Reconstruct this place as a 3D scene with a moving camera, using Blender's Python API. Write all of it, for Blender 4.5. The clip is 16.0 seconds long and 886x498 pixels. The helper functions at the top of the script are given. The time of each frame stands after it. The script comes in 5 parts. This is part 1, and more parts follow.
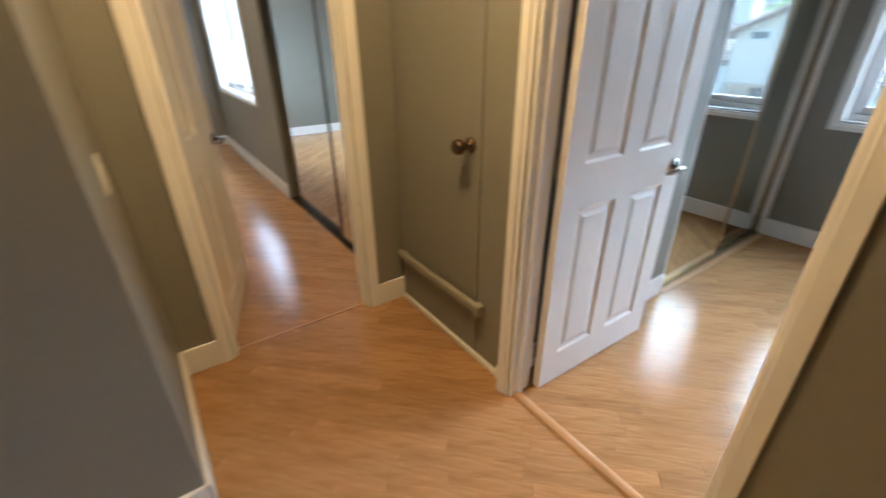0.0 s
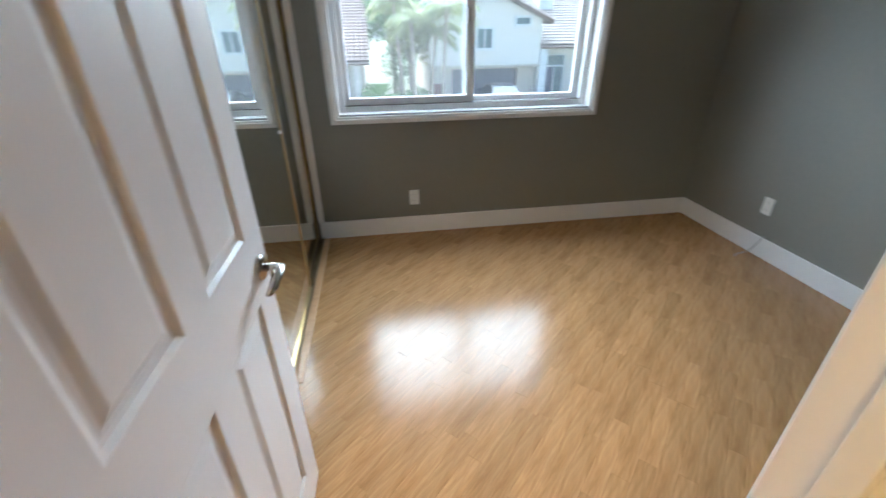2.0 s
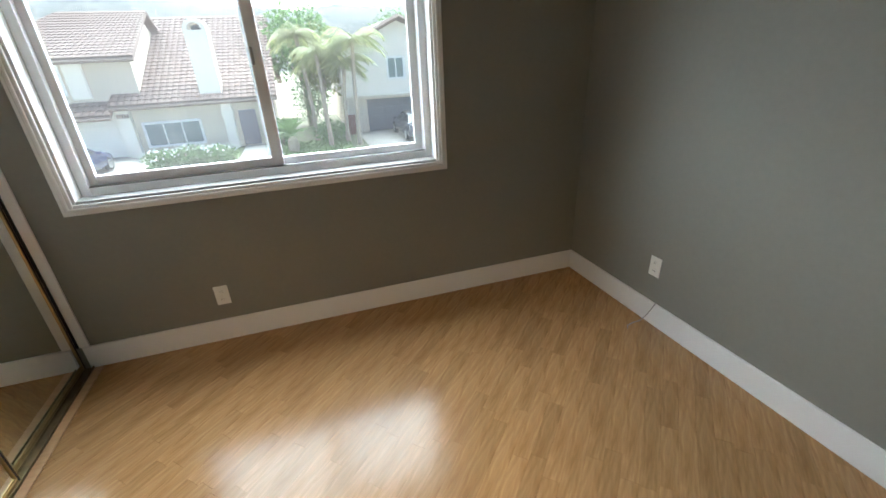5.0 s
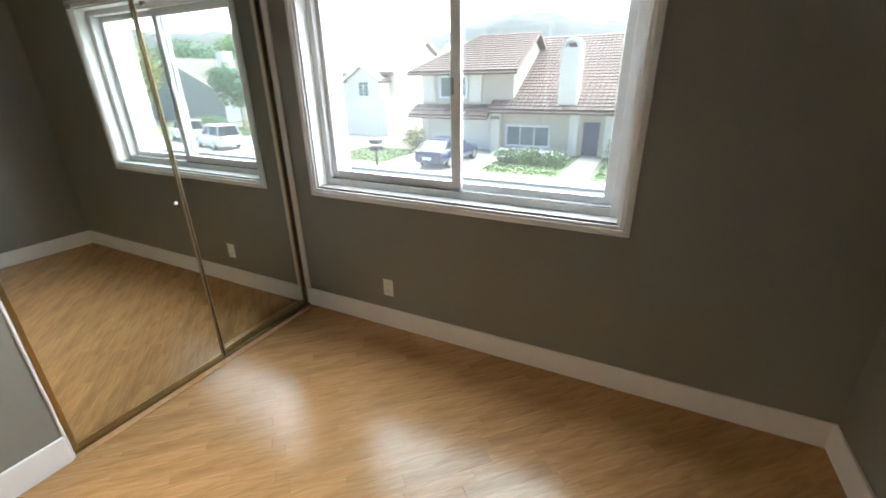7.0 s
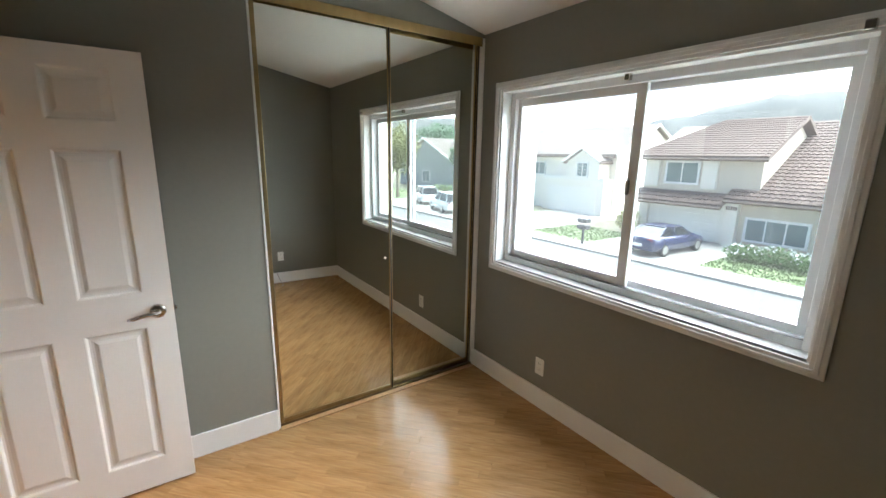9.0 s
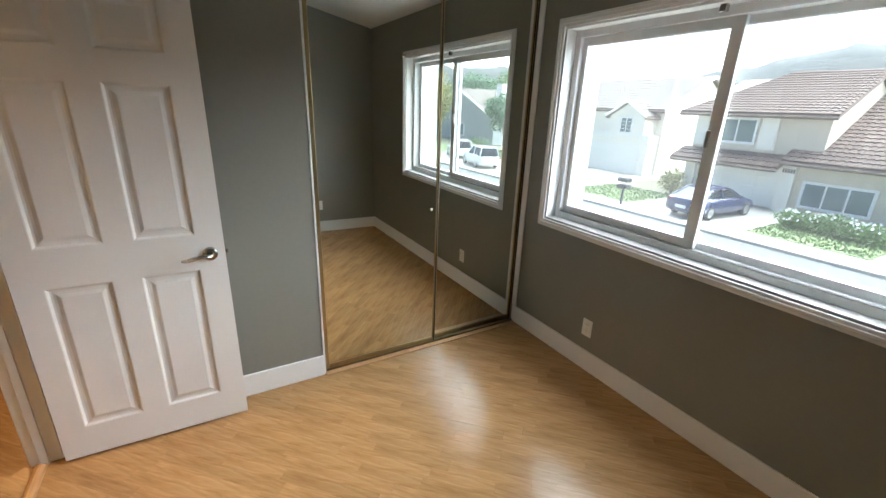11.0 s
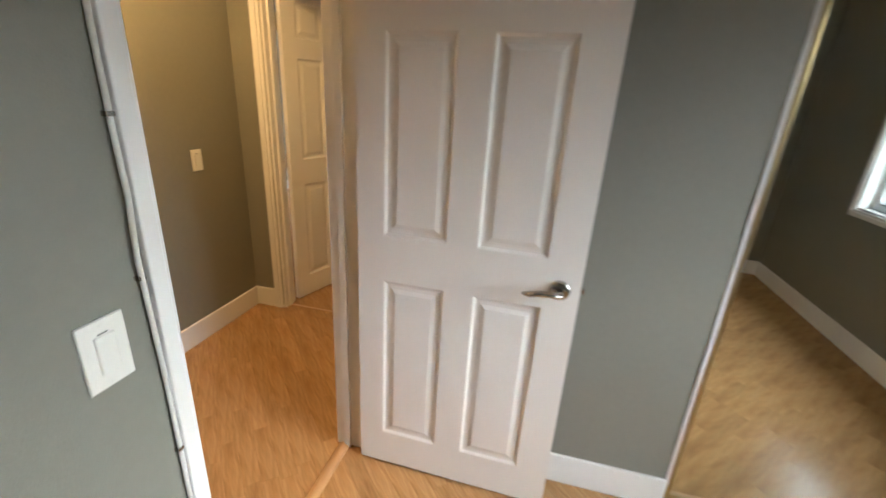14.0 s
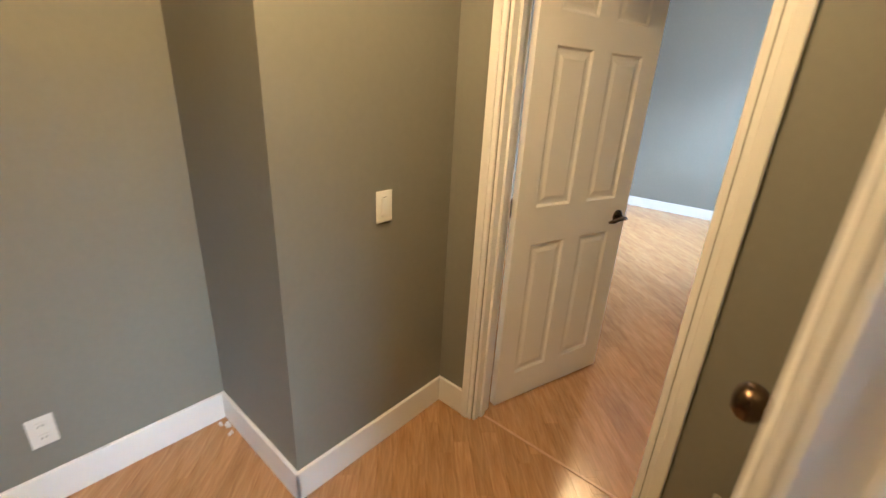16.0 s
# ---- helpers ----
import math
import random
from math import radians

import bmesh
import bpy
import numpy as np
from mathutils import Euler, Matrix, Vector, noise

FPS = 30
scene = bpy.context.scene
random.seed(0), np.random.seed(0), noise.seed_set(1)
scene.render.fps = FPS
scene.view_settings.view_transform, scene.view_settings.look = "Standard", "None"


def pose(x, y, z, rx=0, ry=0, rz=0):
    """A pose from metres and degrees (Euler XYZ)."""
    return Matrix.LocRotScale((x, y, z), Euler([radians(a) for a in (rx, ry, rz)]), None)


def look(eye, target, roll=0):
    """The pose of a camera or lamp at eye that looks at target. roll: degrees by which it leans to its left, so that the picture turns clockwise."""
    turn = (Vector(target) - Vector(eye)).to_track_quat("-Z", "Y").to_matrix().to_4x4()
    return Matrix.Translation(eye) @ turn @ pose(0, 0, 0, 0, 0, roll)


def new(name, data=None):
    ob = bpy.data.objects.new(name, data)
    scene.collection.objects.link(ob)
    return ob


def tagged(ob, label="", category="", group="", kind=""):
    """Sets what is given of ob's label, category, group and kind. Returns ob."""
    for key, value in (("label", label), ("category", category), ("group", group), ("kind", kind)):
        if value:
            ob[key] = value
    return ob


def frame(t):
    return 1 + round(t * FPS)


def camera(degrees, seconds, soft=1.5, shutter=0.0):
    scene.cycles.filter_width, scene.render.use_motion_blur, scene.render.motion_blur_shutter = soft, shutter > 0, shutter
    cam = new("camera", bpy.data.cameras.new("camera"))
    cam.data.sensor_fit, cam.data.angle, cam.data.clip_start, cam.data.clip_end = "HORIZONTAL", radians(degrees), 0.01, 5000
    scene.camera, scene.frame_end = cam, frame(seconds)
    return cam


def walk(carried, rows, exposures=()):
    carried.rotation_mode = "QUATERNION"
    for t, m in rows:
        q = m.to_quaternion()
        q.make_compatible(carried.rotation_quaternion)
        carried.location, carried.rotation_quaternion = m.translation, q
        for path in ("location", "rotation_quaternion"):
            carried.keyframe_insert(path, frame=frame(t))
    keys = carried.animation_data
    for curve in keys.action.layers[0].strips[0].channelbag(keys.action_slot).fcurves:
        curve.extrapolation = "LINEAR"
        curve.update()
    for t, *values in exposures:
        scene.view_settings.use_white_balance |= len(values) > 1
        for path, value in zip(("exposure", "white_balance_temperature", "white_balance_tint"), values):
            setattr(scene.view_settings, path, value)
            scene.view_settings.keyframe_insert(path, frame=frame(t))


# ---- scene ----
cam = camera(93.5, 16.0, shutter=0.4)
PATH = [
    (0, (0.164, 0.119, 1.409), (1.191, 1.583, 0.514), -0.4),
    (0.5, (0.345, 0.335, 1.423), (1.826, 1.327, 0.517), -0.6),
    (1, (0.647, 0.501, 1.403), (2.31, 1.114, 0.477), -0.4),
    (1.5, (0.881, 0.588, 1.418), (2.62, 0.806, 0.454), -0.5),
    (2, (1.06, 0.683, 1.443), (2.801, 0.425, 0.492), -0.6),
    (2.5, (1.201, 0.719, 1.446), (2.823, 0.112, 0.447), 0.6),
    (3, (1.316, 0.666, 1.472), (2.99, 0.117, 0.524), -0.4),
    (3.5, (1.462, 0.586, 1.476), (3.126, -0.025, 0.552), -1.9),
    (3.7, (1.49, 0.500, 1.470), (3.171, -0.156, 0.600), -2.4),
    (5.8, (1.999, -0.451, 1.513), (3.777, -0.664, 0.622), -1.3),
    (6, (2.061, -0.526, 1.533), (3.849, -0.494, 0.638), -2.4),
    (6.5, (1.999, -0.843, 1.489), (3.732, -0.268, 0.672), -2.9),
    (7, (2.061, -0.953, 1.542), (3.704, -0.109, 0.777), -1.1),
    (7.5, (2.135, -1.04, 1.542), (3.572, 0.09, 0.731), 0.1),
    (8, (2.078, -1.168, 1.537), (3.242, 0.241, 0.725), 0.4),
    (8.5, (2.066, -1.255, 1.586), (3.189, 0.273, 0.949), 2.4),
    (9, (2.049, -1.246, 1.643), (3.162, 0.358, 1.205), 1.0),
    (9.5, (2.047, -1.236, 1.64), (3.158, 0.374, 1.224), 0.8),
    (10, (2.02, -1.204, 1.589), (3.106, 0.389, 1.056), 1.5),
    (10.2, (2.019, -1.167, 1.609), (3.03, 0.432, 0.962), 1.6),
    (12.5, (1.977, -1.032, 1.536), (2.893, 0.634, 0.914), 2.3),
    (13, (2.037, -0.835, 1.514), (2.618, 0.97, 0.879), 3.1),
    (13.5, (2.035, -0.594, 1.501), (2.003, 1.296, 0.848), 3.5),
    (14, (1.913, -0.248, 1.47), (1.483, 1.58, 0.782), 3.4),
    (14.5, (1.81, 0.051, 1.454), (1.051, 1.754, 0.73), 2.5),
    (15, (1.654, 0.296, 1.492), (0.498, 1.732, 0.713), 1.7),
    (15.5, (1.386, 0.482, 1.477), (0.134, 1.876, 0.776), 3.5),
    (16, (1.129, 0.718, 1.451), (-0.079, 2.15, 0.751), 3.1),
]
walk(cam, [(t, look(eye, target, roll)) for t, eye, target, roll in PATH],
     exposures=[(0.0, 4.05, 4700, 5), (0.5, 3.95, 4700, 5), (1.0, 3.9, 4680, 5), (1.5, 3.95, 4750, 5), (2.0, 4.0, 4900, 5), (3.5, 3.95, 5150, 5), (6.0, 4.05, 5550, 6), (7.5, 3.97, 5550, 6), (9.0, 3.93, 5550, 6), (12.5, 3.8, 5430, 6), (13.5, 3.95, 5480, 6), (14.5, 4.08, 5430, 6), (15.0, 4.2, 5150, 6), (15.5, 4.35, 4750, 5), (16.0, 4.35, 4550, 5)])

# ---- world and light ----
SUN_EL, SUN_AZ = 33.0, -5.0
world = bpy.data.worlds.new("world")
scene.world = world
world.use_nodes = True
wn = world.node_tree.nodes
wn.clear()
sky = wn.new("ShaderNodeTexSky")
sky.sky_type = "NISHITA"
sky.sun_disc = False
sky.sun_elevation = radians(SUN_EL)
sky.sun_rotation = radians(90.0 - SUN_AZ)
sky.dust_density = 3.0
sky.air_density = 0.7
sky.ozone_density = 0.3
bg = wn.new("ShaderNodeBackground")
bg.inputs["Strength"].default_value = 0.05
wout = wn.new("ShaderNodeOutputWorld")
world.node_tree.links.new(sky.outputs[0], bg.inputs[0])
world.node_tree.links.new(bg.outputs[0], wout.inputs[0])

sun_data = bpy.data.lights.new("sun", "SUN")
sun_data.energy = 4.2
sun_data.angle = radians(140)
sun_data.color = (1.0, 0.95, 0.89)
sun = new("sun", sun_data)
SUN_FROM = Vector((math.cos(radians(SUN_AZ)) * math.cos(radians(SUN_EL)),
                   math.sin(radians(SUN_AZ)) * math.cos(radians(SUN_EL)), math.sin(radians(SUN_EL))))
sun.matrix_world = look(SUN_FROM * 40, (0, 0, 0))


# ---- materials ----
def mat(name, colour, rough=0.6, metal=0.0, spec=0.5, second=None, scale=6.0, mix=0.35, bump=0.0,
        bump_scale=120.0, stretch=(1, 1, 1), coat=0.0, emit=0.0, rough_var=0.0, random=0.0, fine=None):
    """A node material: base colour varied by two noises, with fine relief."""
    m = bpy.data.materials.new(name)
    m.use_nodes = True
    nt = m.node_tree
    p = nt.nodes["Principled BSDF"]
    p.inputs["Roughness"].default_value = rough
    p.inputs["Metallic"].default_value = metal
    p.inputs["Specular IOR Level"].default_value = spec
    p.inputs["Coat Weight"].default_value = coat
    p.inputs["Coat Roughness"].default_value = 0.12
    second = second or tuple(c * 0.8 for c in colour)
    tc = nt.nodes.new("ShaderNodeTexCoord")
    mp = nt.nodes.new("ShaderNodeMapping")
    mp.inputs["Scale"].default_value = stretch
    nt.links.new(tc.outputs["Object"], mp.inputs["Vector"])
    n1 = nt.nodes.new("ShaderNodeTexNoise")
    n1.inputs["Scale"].default_value = scale
    n1.inputs["Detail"].default_value = 4
    nt.links.new(mp.outputs[0], n1.inputs["Vector"])
    ramp = nt.nodes.new("ShaderNodeMapRange")
    ramp.inputs["From Min"].default_value = 0.35
    ramp.inputs["From Max"].default_value = 0.7
    ramp.inputs["To Max"].default_value = mix
    nt.links.new(n1.outputs["Fac"], ramp.inputs["Value"])
    mx = nt.nodes.new("ShaderNodeMix")
    mx.data_type = "RGBA"
    mx.inputs[6].default_value = (*colour, 1)
    mx.inputs[7].default_value = (*second, 1)
    nt.links.new(ramp.outputs[0], mx.inputs[0])
    last = mx.outputs[2]
    if fine:
        n3 = nt.nodes.new("ShaderNodeTexNoise")
        n3.inputs["Scale"].default_value = fine[0]
        n3.inputs["Detail"].default_value = 6
        nt.links.new(mp.outputs[0], n3.inputs["Vector"])
        f = nt.nodes.new("ShaderNodeMapRange")
        f.inputs["From Min"].default_value = 0.3
        f.inputs["From Max"].default_value = 0.7
        f.inputs["To Min"].default_value = 1 - fine[1]
        f.inputs["To Max"].default_value = 1 + fine[1]
        nt.links.new(n3.outputs["Fac"], f.inputs["Value"])
        mul = nt.nodes.new("ShaderNodeVectorMath")
        mul.operation = "SCALE"
        nt.links.new(last, mul.inputs[0])
        nt.links.new(f.outputs[0], mul.inputs["Scale"])
        last = mul.outputs[0]
    if random:
        oi = nt.nodes.new("ShaderNodeObjectInfo")
        ge = nt.nodes.new("ShaderNodeNewGeometry")
        add = nt.nodes.new("ShaderNodeMath")
        add.operation = "ADD"
        nt.links.new(oi.outputs["Random"], add.inputs[0])
        nt.links.new(ge.outputs["Random Per Island"], add.inputs[1])
        fr = nt.nodes.new("ShaderNodeMath")
        fr.operation = "FRACT"
        nt.links.new(add.outputs[0], fr.inputs[0])
        rr = nt.nodes.new("ShaderNodeMapRange")
        rr.inputs["To Min"].default_value = 1 - random
        rr.inputs["To Max"].default_value = 1 + random
        nt.links.new(fr.outputs[0], rr.inputs["Value"])
        mul = nt.nodes.new("ShaderNodeVectorMath")
        mul.operation = "SCALE"
        nt.links.new(last, mul.inputs[0])
        nt.links.new(rr.outputs[0], mul.inputs["Scale"])
        last = mul.outputs[0]
    nt.links.new(last, p.inputs["Base Color"])
    if rough_var:
        rv = nt.nodes.new("ShaderNodeMapRange")
        rv.inputs["To Min"].default_value = rough - rough_var
        rv.inputs["To Max"].default_value = rough + rough_var
        nt.links.new(n1.outputs["Fac"], rv.inputs["Value"])
        nt.links.new(rv.outputs[0], p.inputs["Roughness"])
    if bump:
        n2 = nt.nodes.new("ShaderNodeTexNoise")
        n2.inputs["Scale"].default_value = bump_scale
        n2.inputs["Detail"].default_value = 3
        nt.links.new(mp.outputs[0], n2.inputs["Vector"])
        b = nt.nodes.new("ShaderNodeBump")
        b.inputs["Strength"].default_value = bump
        b.inputs["Distance"].default_value = 0.004
        nt.links.new(n2.outputs["Fac"], b.inputs["Height"])
        nt.links.new(b.outputs[0], p.inputs["Normal"])
    if emit:
        p.inputs["Emission Color"].default_value = (*colour, 1)
        p.inputs["Emission Strength"].default_value = emit
    return m


WALL = mat("grey_wall_paint", (0.224, 0.220, 0.186), 0.55, second=(0.206, 0.202, 0.170), scale=1.5, bump=0.12, bump_scale=260, fine=(40, 0.02))
WHITE = mat("white_semigloss_paint", (0.80, 0.79, 0.77), 0.32, second=(0.74, 0.73, 0.70), scale=3, bump=0.04, bump_scale=150, rough_var=0.05)
DOORW = mat("white_door_paint", (0.80, 0.78, 0.75), 0.36, second=(0.76, 0.74, 0.71), scale=2, bump=0.06, bump_scale=300, stretch=(1, 1, 0.08))
CEIL = mat("ceiling_paint", (0.80, 0.79, 0.76), 0.85, second=(0.75, 0.74, 0.71), scale=2, bump=0.3, bump_scale=90)
VINYL = mat("white_vinyl", (0.80, 0.81, 0.82), 0.3, second=(0.74, 0.75, 0.76), scale=5)
# dusty sill lining, its base greyed down because white came out too sunlit
SILL = mat("greyed_dusty_sill", (0.40, 0.39, 0.37), 0.6, second=(0.24, 0.23, 0.22), scale=14, mix=0.6, fine=(60, 0.12))
TRACK = mat("dark_track", (0.14, 0.13, 0.12), 0.6, second=(0.06, 0.055, 0.05), scale=30, mix=0.8)
WOOD = mat("laminate_strip", (0.41, 0.245, 0.104), 0.19, spec=0.32, second=(0.29, 0.152, 0.056), scale=4, mix=0.75, stretch=(7, 0.9, 1),
           bump=0.02, bump_scale=60, random=0.11, fine=(12, 0.16), rough_var=0.05)
MOULD = mat("threshold_wood", (0.50, 0.30, 0.14), 0.35, second=(0.38, 0.21, 0.09), scale=8, mix=0.6, stretch=(8, 1, 8))
SUBFLOOR = mat("floor_joint", (0.30, 0.17, 0.08), 0.6)
STAIRW = mat("stair_oak", (0.52, 0.27, 0.10), 0.3, second=(0.40, 0.19, 0.07), scale=6, mix=0.7, stretch=(6, 1, 6))
BRASS = mat("brushed_brass", (0.44, 0.33, 0.16), 0.28, 1.0, second=(0.26, 0.19, 0.09), scale=20, stretch=(1, 1, 0.1))
DARKBRASS = mat("tarnished_brass", (0.30, 0.24, 0.14), 0.4, 1.0, second=(0.18, 0.14, 0.08), scale=15, mix=0.7)
NICKEL = mat("satin_nickel", (0.48, 0.45, 0.41), 0.16, 1.0, second=(0.38, 0.35, 0.32), scale=20)
BRONZE = mat("oil_rubbed_bronze", (0.12, 0.085, 0.05), 0.25, 1.0, second=(0.17, 0.11, 0.055), scale=30)
PLATE = mat("switch_plastic", (0.80, 0.79, 0.74), 0.35, second=(0.74, 0.73, 0.68), scale=10)
DARK = mat("dark_slot", (0.02, 0.02, 0.02), 0.6)
CABLE = mat("white_cable", (0.70, 0.69, 0.66), 0.45, second=(0.58, 0.57, 0.54), scale=20)
GREYCABLE = mat("grey_cable", (0.30, 0.28, 0.26), 0.5)
MIRROR = mat("mirror_silver", (0.80, 0.83, 0.80), 0.015, 1.0, second=(0.79, 0.82, 0.79))
LAMPGLASS = mat("lamp_glass", (1.0, 0.54, 0.17), 0.4, emit=10.0)



def glass(name, veil):
    """Window glass tinted to dim the outdoors, with a pale haze mixed in for veiling glare."""
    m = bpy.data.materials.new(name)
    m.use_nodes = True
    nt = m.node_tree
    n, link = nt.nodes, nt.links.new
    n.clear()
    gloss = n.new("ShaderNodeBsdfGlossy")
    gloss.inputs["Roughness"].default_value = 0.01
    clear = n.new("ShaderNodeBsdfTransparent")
    # grey tint put in to darken the overbright outdoors seen through the pane
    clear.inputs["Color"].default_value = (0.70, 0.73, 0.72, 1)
    facing = n.new("ShaderNodeLayerWeight")
    power = n.new("ShaderNodeMath")
    power.operation = "POWER"
    power.inputs[1].default_value = 4.0
    share = n.new("ShaderNodeMath")
    share.operation = "MULTIPLY_ADD"
    share.inputs[1].default_value = 0.6
    share.inputs[2].default_value = 0.025
    link(facing.outputs["Facing"], power.inputs[0])
    link(power.outputs[0], share.inputs[0])
    sheet = n.new("ShaderNodeMixShader")
    link(share.outputs[0], sheet.inputs[0])
    link(clear.outputs[0], sheet.inputs[1])
    link(gloss.outputs[0], sheet.inputs[2])
    # translucent share washes out the view, painting glare into the pane
    haze = n.new("ShaderNodeBsdfTranslucent")
    haze.inputs["Color"].default_value = (0.9, 0.9, 0.88, 1)
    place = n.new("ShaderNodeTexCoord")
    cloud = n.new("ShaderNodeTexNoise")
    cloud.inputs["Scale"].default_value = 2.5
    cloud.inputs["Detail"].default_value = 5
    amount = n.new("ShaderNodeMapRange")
    amount.inputs["To Min"].default_value = veil * 0.7
    amount.inputs["To Max"].default_value = veil * 1.3
    veiled = n.new("ShaderNodeMixShader")
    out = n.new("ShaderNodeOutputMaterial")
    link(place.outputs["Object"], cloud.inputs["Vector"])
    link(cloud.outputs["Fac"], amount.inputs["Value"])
    link(amount.outputs[0], veiled.inputs[0])
    link(sheet.outputs[0], veiled.inputs[1])
    link(haze.outputs[0], veiled.inputs[2])
    link(veiled.outputs[0], out.inputs[0])
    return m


# second value: strength of the painted glare, more on the hazier left pane
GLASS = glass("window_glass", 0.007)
GLASS_VEILED = glass("veiled_window_glass", 0.012)


# ---- mesh helpers ----
def box(bm, x0, x1, y0, y1, z0, z1, bevel=0.0):
    """Adds a box to bm, with softened edges where bevel is given."""
    v = [bm.verts.new((x, y, z)) for x in (x0, x1) for y in (y0, y1) for z in (z0, z1)]
    fs = [bm.faces.new([v[i] for i in q]) for q in
          ((0, 1, 3, 2), (4, 6, 7, 5), (0, 4, 5, 1), (2, 3, 7, 6), (0, 2, 6, 4), (1, 5, 7, 3))]
    if bevel:
        edges = list({e for f in fs for e in f.edges})
        bmesh.ops.bevel(bm, geom=edges, offset=bevel, segments=2, affect="EDGES", profile=0.5)
    return bm


def mesh_of(name, bm, material, smooth=False):
    bmesh.ops.recalc_face_normals(bm, faces=bm.faces)
    me = bpy.data.meshes.new(name)
    bm.to_mesh(me)
    bm.free()
    me.materials.append(material)
    if smooth:
        for p in me.polygons:
            p.use_smooth = True
    return me


def part(name, bm, material, parent=None, label="", smooth=False):
    """Links bm as one mesh object, under a parent where one is given."""
    ob = new(name, mesh_of(name, bm, material, smooth))
    if parent:
        ob.parent = parent
    if label:
        tagged(ob, label)
    return ob


def bpart(name, dims, material, parent=None, label="", bevel=0.0):
    return part(name, box(bmesh.new(), *dims, bevel=bevel), material, parent, label)


def empty(name, m=None):
    ob = new(name)
    if m is not None:
        ob.matrix_world = m
    return ob


def structure(ob, label, category):
    return tagged(ob, label, category, kind="structure")


def boxes(name, many, material, label, category, parent=None):
    bm = bmesh.new()
    for d in many:
        box(bm, *d)
    ob = part(name, bm, material, parent)
    return structure(ob, label, category) if category else ob


def lathe(bm, profile, axis="z", at=(0, 0, 0), seg=20):
    """Turns (radius, height) pairs round an axis."""
    rings = []
    for r, h in profile:
        ring = []
        for i in range(seg):
            a = 2 * math.pi * i / seg
            p = (r * math.cos(a), r * math.sin(a), h)
            if axis == "y":
                p = (p[0], p[2], p[1])
            elif axis == "x":
                p = (p[2], p[0], p[1])
            ring.append(bm.verts.new((p[0] + at[0], p[1] + at[1], p[2] + at[2])))
        rings.append(ring)
    for a, b in zip(rings, rings[1:]):
        for i in range(seg):
            bm.faces.new((a[i], a[(i + 1) % seg], b[(i + 1) % seg], b[i]))
    bm.faces.new(rings[0])
    bm.faces.new(rings[-1][::-1])
    return bm


def sweep(bm, pts, radii, seg=10, flat=1.0):
    """A tube through pts, with a radius for each of them."""
    pts = [Vector(p) for p in pts]
    rings = []
    for i, p in enumerate(pts):
        d = (pts[min(i + 1, len(pts) - 1)] - pts[max(i - 1, 0)]).normalized()
        up = Vector((0, 0, 1)) if abs(d.z) < 0.9 else Vector((1, 0, 0))
        s = d.cross(up).normalized()
        u = s.cross(d).normalized()
        r = radii[i] if isinstance(radii, (list, tuple)) else radii
        rings.append([bm.verts.new(p + s * (r * math.cos(2 * math.pi * k / seg)) + u * (r * flat * math.sin(2 * math.pi * k / seg)))
                      for k in range(seg)])
    for a, b in zip(rings, rings[1:]):
        for k in range(seg):
            bm.faces.new((a[k], a[(k + 1) % seg], b[(k + 1) % seg], b[k]))
    bm.faces.new(rings[0])
    bm.faces.new(rings[-1][::-1])
    return bm


# ---- plan, in metres ----
XW, XD0, XD1 = 4.03, 1.18, 1.29      # window wall; door wall's two faces
YC, YR = 1.15, -1.83                 # closet wall; outlet wall
DY0, DY1, DH = 0.28, 1.072, 2.06      # bedroom doorway
WY0, WY1, WZ0, WZ1 = -0.85, 0.95, 0.896, 2.07
CX0, CX1, CH = 2.53, 4.03, 2.43      # closet opening
FY0, FY1 = 2.05, 2.16                # wall of the far doorway
FX0, FX1 = 0.245, 0.99
HX, JY, WX = 0.028, 1.27, -0.595     # jog of the hall wall
EX = 1.20                            # far room, closet and window wall
FYN, FXW = 7.33, -1.9
CZ, SLOPE = 2.45, 0.215


def ceil_z(x):
    return CZ + (XW - x) * SLOPE


# ---- walls ----
boxes("wall_window", [(XW, 4.20, -1.95, WY0, -0.3, 2.7), (XW, 4.20, WY1, 1.95, -0.3, 2.7), (XW, 4.20, WY0, WY1, -0.3, WZ0),
                      (XW, 4.20, WY0, WY1, WZ1, 2.7)], WALL, "taupe-grey painted bedroom wall holding the window", "wall")
SPLAY = radians(2.0)                 # the side wall runs slightly out of square


def splay(ob):
    """Turns a piece of the side wall about its window corner."""
    ob.matrix_world = Matrix.Translation((XW, YR, 0)) @ Matrix.Rotation(SPLAY, 4, "Z") @ Matrix.Translation((-XW, -YR, 0)) @ ob.matrix_world
    return ob


splay(boxes("wall_outlet", [(XD0, XW, -1.95, YR, -0.1, 3.3)], WALL, "taupe-grey painted bedroom side wall", "wall"))
boxes("wall_door", [(XD0, XD1, -1.95, DY0, -0.1, 3.3), (XD0, XD1, DY0, DY1, DH, 3.3), (XD0, XD1, DY1, YC, -0.1, 3.3)],
      WALL, "taupe-grey painted wall with the bedroom doorway", "wall")
boxes("wall_closet", [(XD0 + 0.045, CX0, YC, YC + 0.11, -0.1, 3.3), (CX0, XW, YC, YC + 0.11, CH, 3.3)],
      WALL, "taupe-grey painted wall with the mirrored closet", "wall")
boxes("closet_shell", [(CX0 - 0.1, XW, 1.85, 1.95, -0.1, 3.3), (CX0 - 0.1, CX0, YC + 0.11, 1.85, -0.1, 3.3)],
      WALL, "plain painted closet back and side", "wall")
LY0, LY1 = 1.36, 2.03
